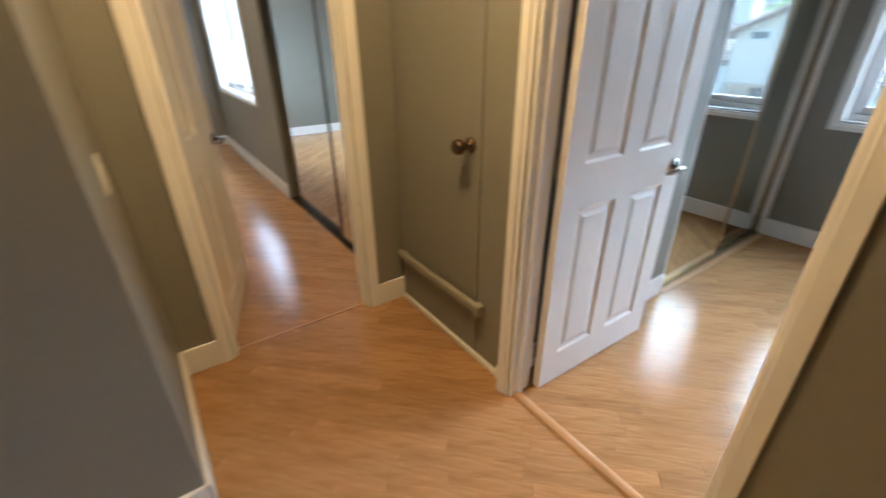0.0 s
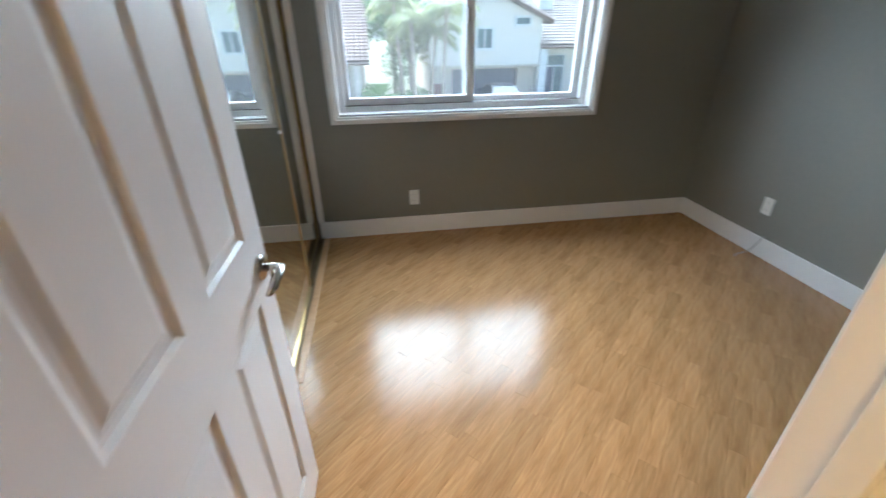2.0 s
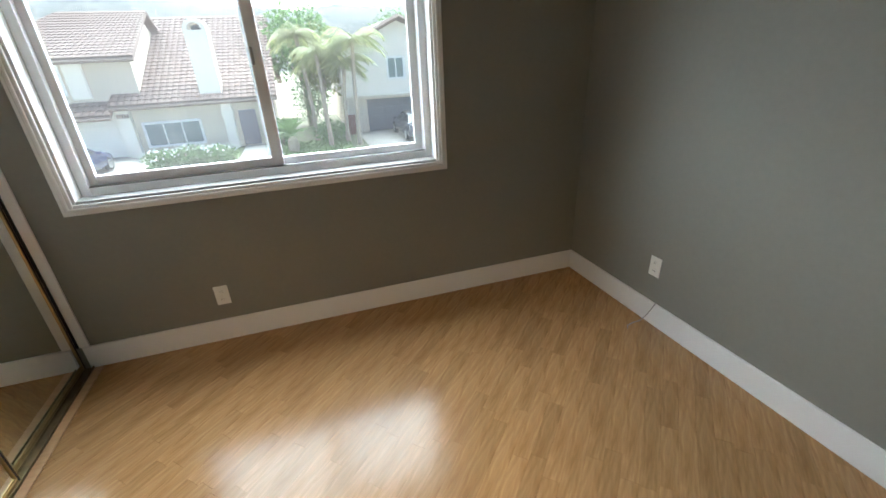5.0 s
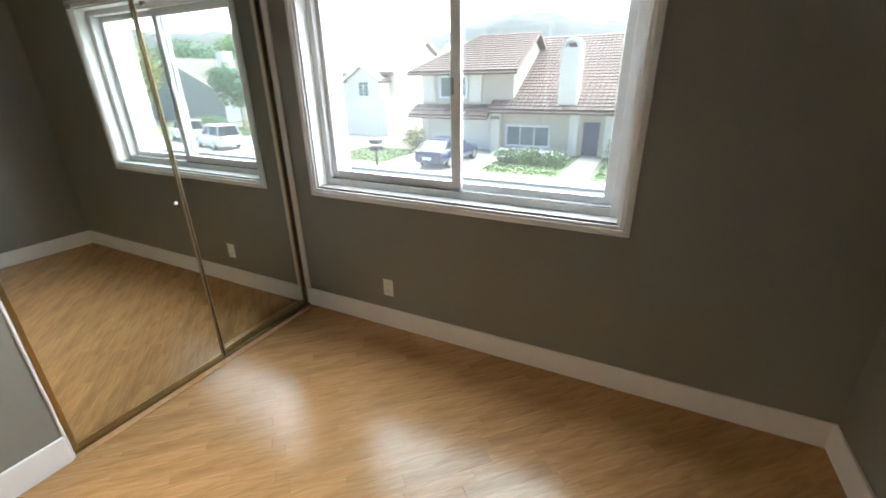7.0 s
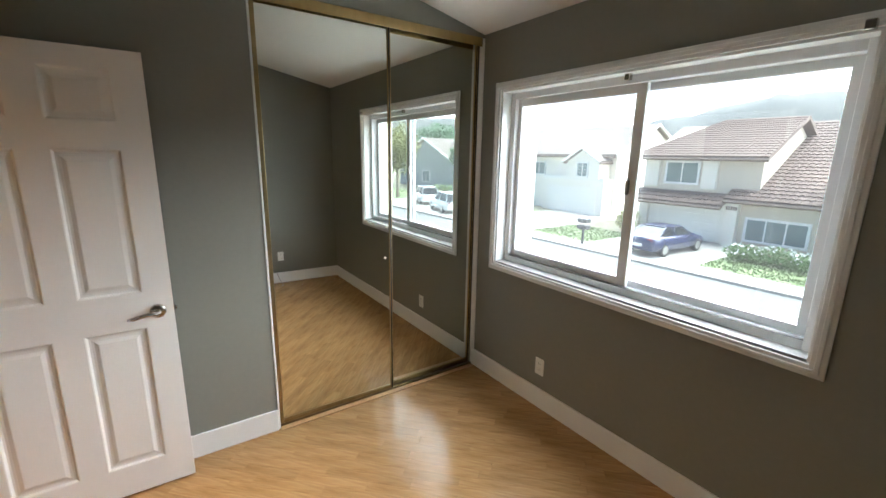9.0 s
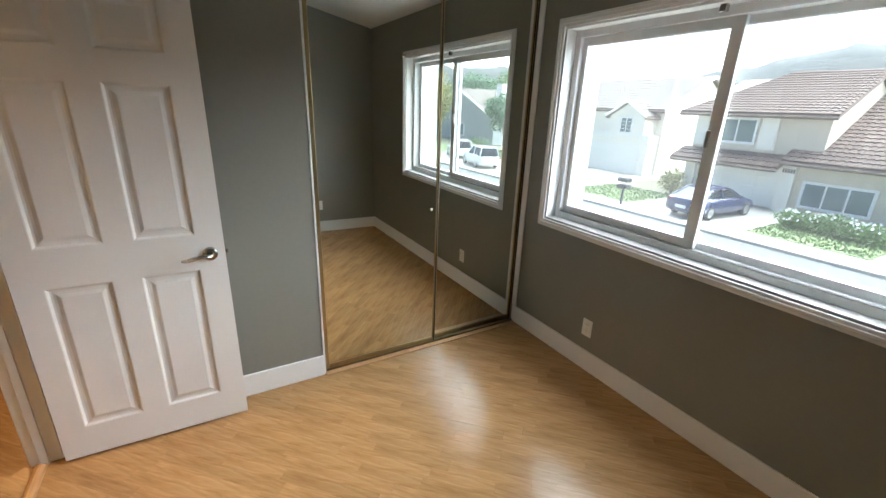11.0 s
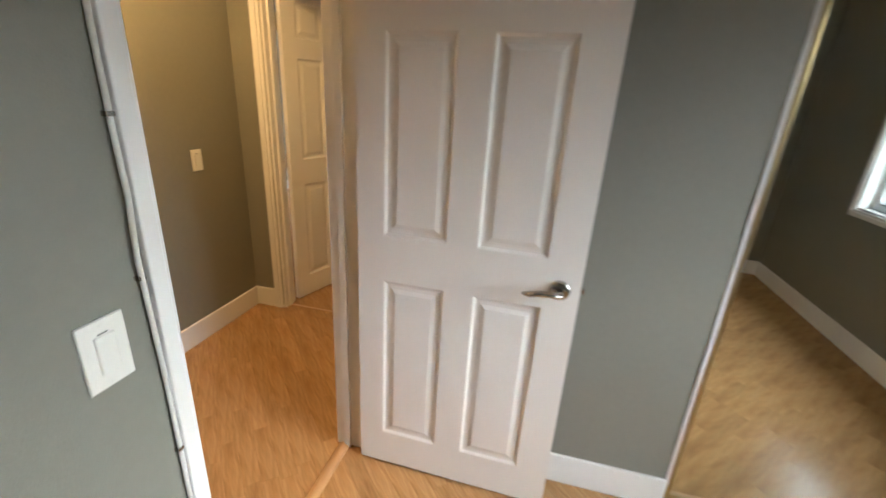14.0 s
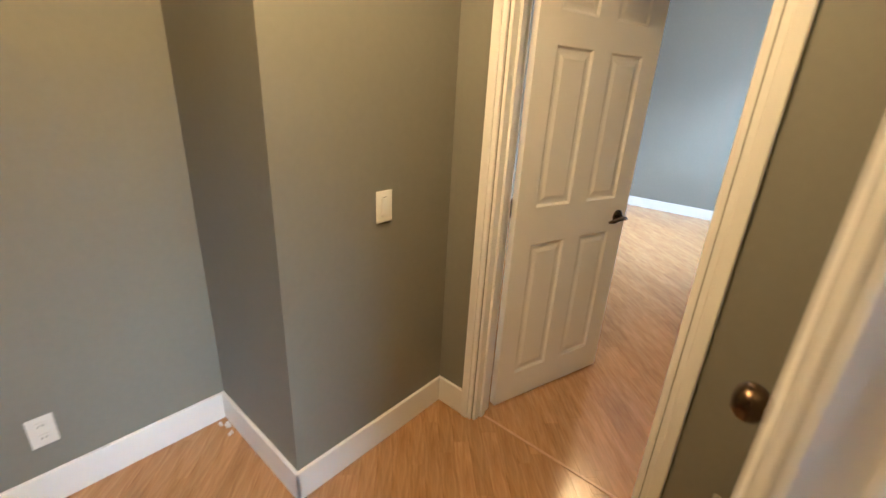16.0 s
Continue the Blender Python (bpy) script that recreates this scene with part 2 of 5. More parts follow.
boxes("wall_linen", [(1.225, 1.30, YC + 0.11, LY0, -0.1, 2.6), (1.225, 1.30, LY0, LY1, 2.05, 2.6), (1.225, 1.30, LY1, FY0, -0.1, 2.6)],
      WALL, "taupe-grey hall wall round a painted closet door", "wall")
boxes("wall_far", [(FXW, WX - 0.12, FY0, FY1, -0.1, 3.1), (HX, FX0, FY0, FY1, -0.1, 3.1), (FX1, 1.32, FY0, FY1, -0.1, 3.1),
                   (FX0, FX1, FY0, FY1, 2.06, 3.1)], WALL, "taupe-grey hall wall with the far doorway", "wall")
boxes("wall_jog", [(WX - 0.12, HX, JY, FY1, -0.1, 2.6)], WALL, "taupe-grey projecting hall wall corner", "wall")
boxes("wall_stair", [(WX - 0.12, WX, 0.41, JY, -0.1, 2.6)], WALL, "taupe-grey hall wall beside the stairs", "wall")
boxes("wall_hall_end", [(WX, XD0, -1.95, YR, -0.1, 2.6), (WX - 0.12, WX, -1.95, -0.65, -0.1, 2.6),
                        (-3.4, WX - 0.12, -0.77, -0.65, -0.1, 4.2), (-3.4, WX - 0.12, 0.41, 0.53, -0.1, 4.2),
                        (-3.5, -3.4, -0.77, 0.53, -0.1, 4.2)], WALL, "taupe-grey walls closing the hall and stair", "wall")
FWY0, FWY1, FWZ0, FWZ1 = 4.95, 6.78, 0.85, 2.05
FCY0, FCY1 = 2.30, 4.236
boxes("wall_far_room", [(EX, 1.32, FY1, FCY0, -0.1, 3.1), (EX, 1.32, FCY0, FCY1, 2.05, 3.1), (EX, 1.32, FCY1, FWY0, -0.1, 3.1),
                        (EX, 1.32, FWY0, FWY1, -0.1, FWZ0), (EX, 1.32, FWY0, FWY1, FWZ1, 3.1), (EX, 1.32, FWY1, FYN, -0.1, 3.1),
                        (FXW, 1.32, FYN, FYN + 0.1, -0.1, 3.1), (FXW - 0.1, FXW, FY0, FYN + 0.1, -0.1, 3.1)],
      WALL, "grey walls of the farther bedroom", "wall")
boxes("far_closet_shell", [(1.55, 1.65, FY1, FCY1 + 0.1, -0.1, 2.6), (1.32, 1.55, FCY1, FCY1 + 0.1, -0.1, 2.6),
                           (1.32, 1.65, FY0 + 0.02, FY1, -0.1, 2.6)], WALL, "plain painted back of a shallow closet", "wall")

STUCCO = mat("white_stucco", (0.78, 0.75, 0.69), 0.9, second=(0.72, 0.69, 0.63), scale=3, bump=0.5, bump_scale=40)
boxes("outer_wall", [(4.20, 4.50, -2.2, -1.0, -3.0, 3.0), (4.20, 4.50, 1.05, 2.2, -3.0, 3.0), (4.20, 4.24, -1.0, 1.05, -3.0, 0.84),
                     (4.20, 4.24, -1.0, 1.05, 2.13, 3.0)], STUCCO, "pale stucco outer wall round the window", "wall")

bm = bmesh.new()
vs = [bm.verts.new((x, y, ceil_z(x) + dz)) for dz in (0, 0.1) for x, y in ((XD1 - 0.05, YR - 0.15), (XW + 0.05, YR - 0.05), (XW + 0.05, YC + 0.05), (XD1 - 0.05, YC + 0.05))]
for q in ((0, 1, 2, 3), (7, 6, 5, 4), (0, 4, 5, 1), (1, 5, 6, 2), (2, 6, 7, 3), (3, 7, 4, 0)):
    bm.faces.new([vs[i] for i in q])
structure(part("ceiling_bedroom", bm, CEIL), "white sloping bedroom ceiling", "ceiling")
boxes("ceiling_hall", [(-0.8, XD0 + 0.06, -1.95, FY0 + 0.05, CZ, CZ + 0.1)], CEIL, "white flat hall ceiling", "ceiling")
# stair ceiling is unseen; set low to bring its lamp nearer the treads
boxes("ceiling_stair", [(-3.5, -0.8, -0.8, 0.55, 3.3, 3.4), (-0.8, -0.72, -0.8, 0.55, 2.55, 3.4)], CEIL, "white ceiling over the stairs", "ceiling")
boxes("ceiling_far_room", [(FXW, 1.32, FY1 - 0.02, FYN, 3.0, 3.1)], CEIL, "white flat ceiling of the farther bedroom", "ceiling")
boxes("roof_cap", [(XD0, 4.6, -2.2, 2.2, 3.32, 3.4), (-3.6, XD0, -2.0, 7.5, 4.3, 4.4), (XD0, 1.7, 2.0, 7.5, 3.12, 3.2)], STUCCO, "plain roof deck over the rooms", "roof")

# ---- floors ----
boxes("subfloor", [(-3.4, 4.0, -1.9, 7.4, -0.3, -0.012)], SUBFLOOR, "plain floor deck under the laminate", "floor")


def clip(poly, x0, x1, y0, y1):
    """Clips a convex polygon to a rectangle."""
    for axis, limit, keep in ((0, x0, 1), (0, x1, -1), (1, y0, 1), (1, y1, -1)):
        out = []
        for a, b in zip(poly, poly[1:] + poly[:1]):
            da, db = (a[axis] - limit) * keep, (b[axis] - limit) * keep
            if da >= 0:
                out.append(a)
            if (da >= 0) != (db >= 0):
                k = da / (da - db)
                out.append((a[0] + (b[0] - a[0]) * k, a[1] + (b[1] - a[1]) * k))
        poly = out
        if len(poly) < 3:
            return []
    return poly


def strips(x0, x1, y0, y1, seed, width=0.066, gap=0.0001):
    """Outlines of the laminate's strips, laid diagonally, cut to a rectangle, in strip space (long side along y)."""
    rng = random.Random(seed)
    c = math.sqrt(0.5)
    found = []
    reach = 7.0
    rows = int(2 * reach / width)
    for r in range(rows):
        v = -reach + r * width
        u = -reach - rng.random() * 0.5
        while u < reach:
            length = rng.choice((0.30, 0.38, 0.46, 0.55, 0.64))
            corner = [(v + gap, u + gap), (v + width - gap, u + gap), (v + width - gap, u + length - gap), (v + gap, u + length - gap)]
            mx, my = (x0 + x1) / 2, (y0 + y1) / 2
            poly = [(mx + c * (a + b), my + c * (a - b)) for a, b in corner]
            poly = clip(poly, x0, x1, y0, y1)
            if poly:
                found.append(poly)
            u += length
    return found


def strip_mesh(bm, poly, origin):
    """One strip with a slightly eased top edge."""
    cx, cy = sum(p[0] for p in poly) / len(poly), sum(p[1] for p in poly) / len(poly)
    c = math.sqrt(0.5)
    def loc(p, k, z):
        dx, dy = p[0] - origin[0], p[1] - origin[1]
        ex, ey = cx - p[0], cy - p[1]
        n = math.hypot(ex, ey) or 1
        dx, dy = dx + ex / n * k, dy + ey / n * k
        return (c * (dx + dy), c * (dx - dy), z)
    low = [bm.verts.new(loc(p, 0, -0.0025)) for p in poly]
    top = [bm.verts.new(loc(p, 0.0003, 0)) for p in poly]
    n = len(poly)
    bm.faces.new(top)
    for i in range(n):
        bm.faces.new((low[i], low[(i + 1) % n], top[(i + 1) % n], top[i]))


STRIP_TURN = Matrix(((math.sqrt(0.5), math.sqrt(0.5), 0, 0), (math.sqrt(0.5), -math.sqrt(0.5), 0, 0), (0, 0, 1, 0), (0, 0, 0, 1)))


def area_of(p):
    return abs(sum(a[0] * b[1] - b[0] * a[1] for a, b in zip(p, p[1:] + p[:1]))) / 2


def lay_floor(name, label, rect, seed, single, near):
    """A laminate floor: a deck, single strips where one walks nearest, the rest joined."""
    x0, x1, y0, y1 = rect
    deck = boxes(name, [(x0, x1, y0, y1, -0.012, -0.003)], SUBFLOOR, label, "floor")
    polys = strips(x0, x1, y0, y1, seed)
    polys.sort(key=lambda p: math.hypot(p[0][0] - near[0], p[0][1] - near[1]) + (9 if area_of(p) < 0.004 else 0))
    for p in polys[:single]:
        cx, cy = sum(q[0] for q in p) / len(p), sum(q[1] for q in p) / len(p)
        bm = bmesh.new()
        strip_mesh(bm, p, (cx, cy))
        ob = part("floor_strip", bm, WOOD, deck)
        ob.matrix_local = Matrix.Translation((cx, cy, 0)) @ STRIP_TURN
    bm = bmesh.new()
    for p in polys[single:]:
        strip_mesh(bm, p, (0, 0))
    rest = part("floor_strips", bm, WOOD, deck)
    rest.matrix_local = STRIP_TURN
    tagged(rest, kind="stuff")


# ---- trim ----
def trim(name, dims, parent=None, bevel=0.004, material=WHITE, label="white painted baseboard", category="baseboard"):
    ob = bpart(name, dims, material, parent, bevel=bevel)
    return structure(ob, label, category) if not parent else ob


BH, BT = 0.135, 0.015
trim("baseboard", (XW - BT, XW, YR + BT, YC + 0.03, 0, BH))
splay(trim("baseboard", (XD1 + BT, XW, YR, YR + BT, 0, BH)))
trim("baseboard", (XD1, XD1 + BT, YR - 0.08, DY0 - 0.055, 0, BH))
trim("baseboard", (XD1 + 0.02, CX0 - 0.012, YC - BT, YC, 0, BH))
trim("baseboard", (XD0 - BT, XD0, YR, DY0 - 0.047, 0, BH))
trim("baseboard", (HX, HX + BT, JY - BT, FY0 - BT, 0, BH))
trim("baseboard", (WX, HX + BT, JY - BT, JY, 0, BH))
trim("baseboard", (WX, WX + BT, 0.41, JY - BT, 0, BH))
trim("baseboard", (HX, FX0 - 0.06, FY0 - BT, FY0, 0, BH))
trim("baseboard", (FX1 + 0.06, 1.225, FY0 - BT, FY0, 0, BH))
trim("baseboard", (FXW, EX, FYN - BT, FYN, 0, BH))
trim("baseboard", (EX - BT, EX, FCY1 + 0.02, FYN - BT, 0, BH))
trim("baseboard", (FXW, FXW + BT, FY1, FYN - BT, 0, BH))
trim("trim_linen", (1.208, 1.225, 1.15, FY0 - 0.02, 0, 0.03), bevel=0.008, label="white painted quarter-round along the closet door", category="trim")
trim("trim_block", (1.20, 1.225, 1.135, 1.19, 0, 0.07), bevel=0.008, label="small white trim end block", category="trim")
trim("trim_stair", (WX - 0.125, WX + 0.018, 0.385, 0.408, 0, 2.45), bevel=0.004, label="white painted corner trim of the stair opening", category="trim")


def casing(name, along, c0, c1, face, out, top, width=0.062, label="white moulded door casing", legs=(-1, 1), narrow=0.0):
    """Moulded casing round a doorway: two legs and a head, with a stepped profile. along: 'x' or 'y'."""
    thing = empty(name)
    def piece(a0, a1, z0, z1, depth0, depth1):
        lo, hi = sorted((face + out * depth0, face + out * depth1))
        return (a0, a1, lo, hi, z0, z1) if along == "x" else (lo, hi, a0, a1, z0, z1)
    for side, edge in ((-1, c0), (1, c1)):
        if side not in legs:
            continue
        if narrow and side < 0:
            part("casing_leg", box(bmesh.new(), *piece(edge - narrow, edge - 0.001, 0, top + width, 0, 0.014), bevel=0.003), WHITE, thing)
            continue
        a, b = sorted((edge + side * 0.004, edge + side * width))
        m0, m1 = sorted((edge + side * 0.022, edge + side * (width - 0.002)))
        bm = bmesh.new()
        box(bm, *piece(a, b, 0, top + width, 0, 0.012), bevel=0.003)
        box(bm, *piece(m0, m1, 0, top + width - 0.004, 0.010, 0.020), bevel=0.004)
        part("casing_leg", bm, WHITE, thing)
    bm = bmesh.new()
    box(bm, *piece(c0 - 0.002, c1 + 0.002, top + 0.004, top + width, 0, 0.012), bevel=0.003)
    box(bm, *piece(c0 - 0.02, c1 + 0.02, top + 0.022, top + width - 0.002, 0.010, 0.020), bevel=0.004)
    part("casing_head", bm, WHITE, thing)
    return structure(thing, label, "trim")


casing("trim_door_hall", "y", DY0, DY1, XD0, -1, DH, narrow=0.045)
casing("trim_door_room", "y", DY0, DY1, XD1, 1, DH, narrow=0.032)
casing("trim_far_hall", "x", FX0, FX1, FY0, -1, 2.06)
casing("trim_far_room", "x", FX0, FX1, FY1, 1, 2.06)


def jamb(name, along, c0, c1, w0, w1, top, stop_at):
    """The lining of a doorway with its door stop."""
    thing = empty(name)
    j = 0.004
    def piece(a0, a1, b0, b1, z0, z1):
        return (a0, a1, b0, b1, z0, z1) if along == "x" else (b0, b1, a0, a1, z0, z1)
    bpart("jamb_leg", piece(c0, c0 + j + 0.010, w0 - 0.002, w1 + 0.002, 0, top), WHITE, thing, bevel=0.002)
    bpart("jamb_leg", piece(c1 - j - 0.010, c1, w0 - 0.002, w1 + 0.002, 0, top), WHITE, thing, bevel=0.002)
    bpart("jamb_head", piece(c0 + 0.014, c1 - 0.014, w0 - 0.002, w1 + 0.002, top - 0.014, top), WHITE, thing, bevel=0.002)
    bpart("door_stop", piece(c0 + 0.014, c0 + 0.026, stop_at, stop_at + 0.03, 0, top - 0.014), WHITE, thing, bevel=0.002)
    bpart("door_stop", piece(c1 - 0.026, c1 - 0.014, stop_at, stop_at + 0.03, 0, top - 0.014), WHITE, thing, bevel=0.002)
    return structure(thing, "white painted door lining with stop", "door frame")


jamb("door_frame_room", "y", DY0, DY1, XD0, XD1, DH, 1.215)
jamb("door_frame_far", "x", FX0, FX1, FY0, FY1, 2.06, 2.085)
strike = bpart("strike_plate", (1.243, 1.275, DY0 + 0.014, DY0 + 0.0165, 0.86, 0.93), NICKEL, None)
tagged(strike, "small metal strike plate on the white door lining", "strike plate")
bpart("strike_hole", (1.251, 1.267, DY0 + 0.0165, DY0 + 0.0172, 0.885, 0.905), DARK, strike)

bm = bmesh.new()
sec = [(-0.024, 0), (-0.018, 0.008), (-0.006, 0.012), (0.006, 0.012), (0.018, 0.008), (0.024, 0)]
ring0 = [bm.verts.new((1.215 + a, DY0 + 0.015, h)) for a, h in sec]
ring1 = [bm.verts.new((1.215 + a, DY1 - 0.015, h)) for a, h in sec]
for i in range(len(sec) - 1):
    bm.faces.new((ring0[i], ring0[i + 1], ring1[i + 1], ring1[i]))
bm.faces.new(ring0)
bm.faces.new(ring1[::-1])
structure(part("threshold", bm, MOULD), "light wood transition strip across the doorway", "threshold")


# ---- doors ----
def panel_door(name, width, height, thick, cols, rows, material, m):
    """A six-panel door leaf, hinge edge at the origin, width along x, thickness along +y. Raised fields in sunk mouldings."""
    thing = empty(name, m)
    bm = bmesh.new()
    us = [0] + [u for c in cols for u in c] + [width]
    zs = [0] + [z for r in rows for z in r] + [height]
    for y, s in ((0.0, 1), (thick, -1)):
        for i in range(len(us) - 1):
            for k in range(len(zs) - 1):
                a0, a1, b0, b1 = us[i], us[i + 1], zs[k], zs[k + 1]
                if i % 2 == 1 and k % 2 == 1:
                    rings = []
                    for inset, d in ((0, 0), (0.004, 0.001), (0.012, 0.008), (0.020, 0.009), (0.030, 0.008), (0.044, 0.003), (0.047, 0.0025)):
                        rings.append([bm.verts.new((u, y + s * d, z)) for u, z in
                                      ((a0 + inset, b0 + inset), (a1 - inset, b0 + inset), (a1 - inset, b1 - inset), (a0 + inset, b1 - inset))])
                    for ra, rb in zip(rings, rings[1:]):
                        for j in range(4):
                            bm.faces.new((ra[j], ra[(j + 1) % 4], rb[(j + 1) % 4], rb[j]))
                    bm.faces.new(rings[-1])
                else:
                    bm.faces.new([bm.verts.new((u, y, z)) for u, z in ((a0, b0), (a1, b0), (a1, b1), (a0, b1))])
    for a, b in (((0, 0), (width, 0)), ((width, 0), (width, height)), ((width, height), (0, height)), ((0, height), (0, 0))):
        bm.faces.new([bm.verts.new(p) for p in ((a[0], 0, a[1]), (b[0], 0, b[1]), (b[0], thick, b[1]), (a[0], thick, a[1]))])
    bmesh.ops.remove_doubles(bm, verts=bm.verts, dist=0.0004)
    part("leaf", bm, material, thing)
    return thing


def hinge(parent, z, x=-0.004, y=-0.006):
    bm = bmesh.new()
    lathe(bm, [(0.0045, -0.045), (0.006, -0.044), (0.006, 0.044), (0.0045, 0.045)], at=(x, y, z), seg=10)
    box(bm, x, x + 0.026, y + 0.004, y + 0.0055, z - 0.044, z + 0.044)
    return part("hinge", bm, NICKEL, parent)


def lever(parent, u, z, y, side, way, material=NICKEL):
    """Round rose, neck and a wavy lever. side: -1 on the y=0 face."""
    bm = bmesh.new()
    lathe(bm, [(0.033, y), (0.033, y + side * 0.006), (0.028, y + side * 0.011), (0.015, y + side * 0.013)], axis="y", at=(u, 0, z), seg=28)
    rose = part("rose", bm, material, parent, smooth=True)
    bm = bmesh.new()
    d = y + side * 0.05
    sweep(bm, [(u, y + side * 0.010, z), (u, y + side * 0.034, z), (u + way * 0.006, d, z), (u + way * 0.03, d + side * 0.004, z + 0.004),
               (u + way * 0.06, d + side * 0.003, z + 0.001), (u + way * 0.09, d, z - 0.007), (u + way * 0.112, d - side * 0.006, z - 0.010)],
          [0.013, 0.013, 0.014, 0.0125, 0.012, 0.0125, 0.007], seg=14, flat=0.75)
    part("lever", bm, material, parent, smooth=True)
    return rose


COLS = [(0.096, 0.320), (0.420, 0.647)]
ROWS6 = [(0.152, 0.835), (1.000, 1.632), (1.742, 1.945)]
turn_room = -1.15
door1 = panel_door("door_room", 0.758, 2.025, 0.035, COLS, ROWS6, DOORW, pose(1.309, 1.0155, 0.012, 0, 0, turn_room))
structure(door1, "open white six-panel bedroom door with satin nickel lever", "door")
lever(door1, 0.695, 0.905, 0.0, -1, -1)
lever(door1, 0.695, 0.905, 0.035, 1, -1)
bpart("latch", (0.7575, 0.760, 0.006, 0.029, 0.876, 0.934), NICKEL, door1)
bpart("latch_bolt", (0.760, 0.770, 0.012, 0.022, 0.897, 0.913), NICKEL, door1, bevel=0.002)
for z in (0.2, 1.0, 1.82):
    hinge(door1, z, x=-0.006, y=0.036)

COLS_F = [(0.105, 0.315), (0.420, 0.632)]
turn_far = math.degrees(math.atan2(2.922 - 2.162, 0.498 - 0.263))
door2 = panel_door("door_far", 0.74, 2.025, 0.035, COLS_F, ROWS6, DOORW, pose(0.276, 2.188, 0.012, 0, 0, turn_far))
structure(door2, "open white six-panel door with dark bronze lever", "door")
lever(door2, 0.675, 0.905, 0.0, -1, -1, BRONZE)
lever(door2, 0.675, 0.905, 0.035, 1, -1, BRONZE)
for z in (0.2, 1.0, 1.82):
    hinge(door2, z, x=-0.02, y=0.03)

# painted closet door in the hall
linen = empty("door_linen")
structure(linen, "flush closet door painted taupe-grey like the hall wall", "door")
bpart("leaf", (1.2215, 1.256, LY0 + 0.004, LY1 - 0.004, 0.012, 2.045), WALL, linen, bevel=0.002)
bm = bmesh.new()
lathe(bm, [(0.032, 0.0), (0.032, -0.005), (0.026, -0.010), (0.013, -0.014), (0.012, -0.034), (0.020, -0.040), (0.029, -0.050), (0.032, -0.062),
           (0.029, -0.074), (0.019, -0.083), (0.006, -0.086)], axis="x", at=(1.2215, 1.428, 1.033), seg=24)
part("knob", bm, BRONZE, linen, "dark bronze round knob", smooth=True)

structure(bpart("threshold", (FX0 + 0.015, FX1 - 0.015, 2.098, 2.112, 0, 0.003), MOULD, None, bevel=0.001), "thin wooden floor joint in the far doorway", "threshold")

rail = empty("wall_rail")
tagged(rail, "grey-green painted wooden rail fixed low across the closet door", "rail")
RAILM = mat("rail_paint", (0.31, 0.295, 0.225), 0.5, second=(0.26, 0.245, 0.19), scale=8, bump=0.1, bump_scale=80)
bm = bmesh.new()
box(bm, 1.180, 1.206, 1.335, 2.025, 0.294, 0.334, bevel=0.006)
part("bar", bm, RAILM, rail)
bpart("end_bracket", (1.176, 1.2205, 1.298, 1.342, 0.280, 0.338), RAILM, rail, bevel=0.008)
bpart("bracket", (1.206, 1.2205, 1.96, 2.0, 0.298, 0.330), RAILM, rail, bevel=0.003)


# ---- plates ----
def plate(name, along, at, z, face, out, w=0.072, h=0.116, style="outlet", label="white duplex outlet on the grey wall"):
    """A wall plate with its outlet or rocker. along: the wall's axis."""
    thing = empty(name)
    def piece(a0, a1, z0, z1, d0, d1):
        lo, hi = sorted((face + out * d0, face + out * d1))
        return (at + a0, at + a1, lo, hi, z + z0, z + z1) if along == "x" else (lo, hi, at + a0, at + a1, z + z0, z + z1)
    bpart("cover", piece(-w / 2, w / 2, -h / 2, h / 2, 0, 0.006), PLATE, thing, bevel=0.0025)
    if style == "outlet":
        for s in (-1, 1):
            sock = bpart("socket", piece(-0.016, 0.016, s * 0.024 - 0.014, s * 0.024 + 0.014, 0.004, 0.0085), PLATE, thing, bevel=0.002)
            for o in (-0.006, 0.006):
                bpart("slot", piece(o - 0.001, o + 0.001, s * 0.024 - 0.004, s * 0.024 + 0.005, 0.0083, 0.0088), DARK, sock)
    else:
        bpart("rocker", piece(-0.016, 0.016, -0.033, 0.033, 0.004, 0.0105), PLATE, thing, bevel=0.003)
        bpart("light_slot", piece(-0.008, 0.008, 0.034, 0.036, 0.0058, 0.0064), DARK, thing)
    for s in (-1, 1):
        q = piece(-0.003, 0.003, s * h * 0.42 - 0.003, s * h * 0.42 + 0.003, 0.005, 0.0068)
        bpart("screw", q, PLATE, thing, bevel=0.0008)
    return tagged(thing, label, "wall outlet" if style == "outlet" else "light switch")


plate("wall_outlet", "y", 0.459, 0.288, XW, -1)
splay(plate("wall_outlet", "x", 3.296, 0.346, YR, 1))
plate("wall_outlet", "y", 0.692, 0.302, WX, 1, label="white duplex outlet on the grey hall wall")
plate("light_switch", "y", 0.160, 1.070, XD1, 1, style="rocker", label="white rocker light switch by the bedroom doorway")
plate("light_switch", "y", 1.681, 1.061, HX, 1, style="rocker", label="white rocker light switch on the hall corner wall")
plate("wall_outlet", "x", 0.475, 0.223, FYN, -1, label="white outlet low on the far room wall", w=0.12)
plate("light_switch", "x", 0.48, 0.70, FYN, -1, style="rocker", label="white wall plate on the far room wall", w=0.12)

# ---- mirrored closet ----
closet = empty("mirror_closet")
tagged(closet, "two-panel sliding mirror closet with brass frames", "mirror closet")
bm = bmesh.new()
box(bm, CX0 + 0.002, CX1 - 0.017, 1.165, 1.245, 0.0, 0.006, bevel=0.001)
box(bm, CX0 + 0.002, CX1 - 0.017, 1.162, 1.168, 0.004, 0.016, bevel=0.001)
box(bm, CX0 + 0.002, CX1 - 0.017, 1.200, 1.204, 0.004, 0.014, bevel=0.001)
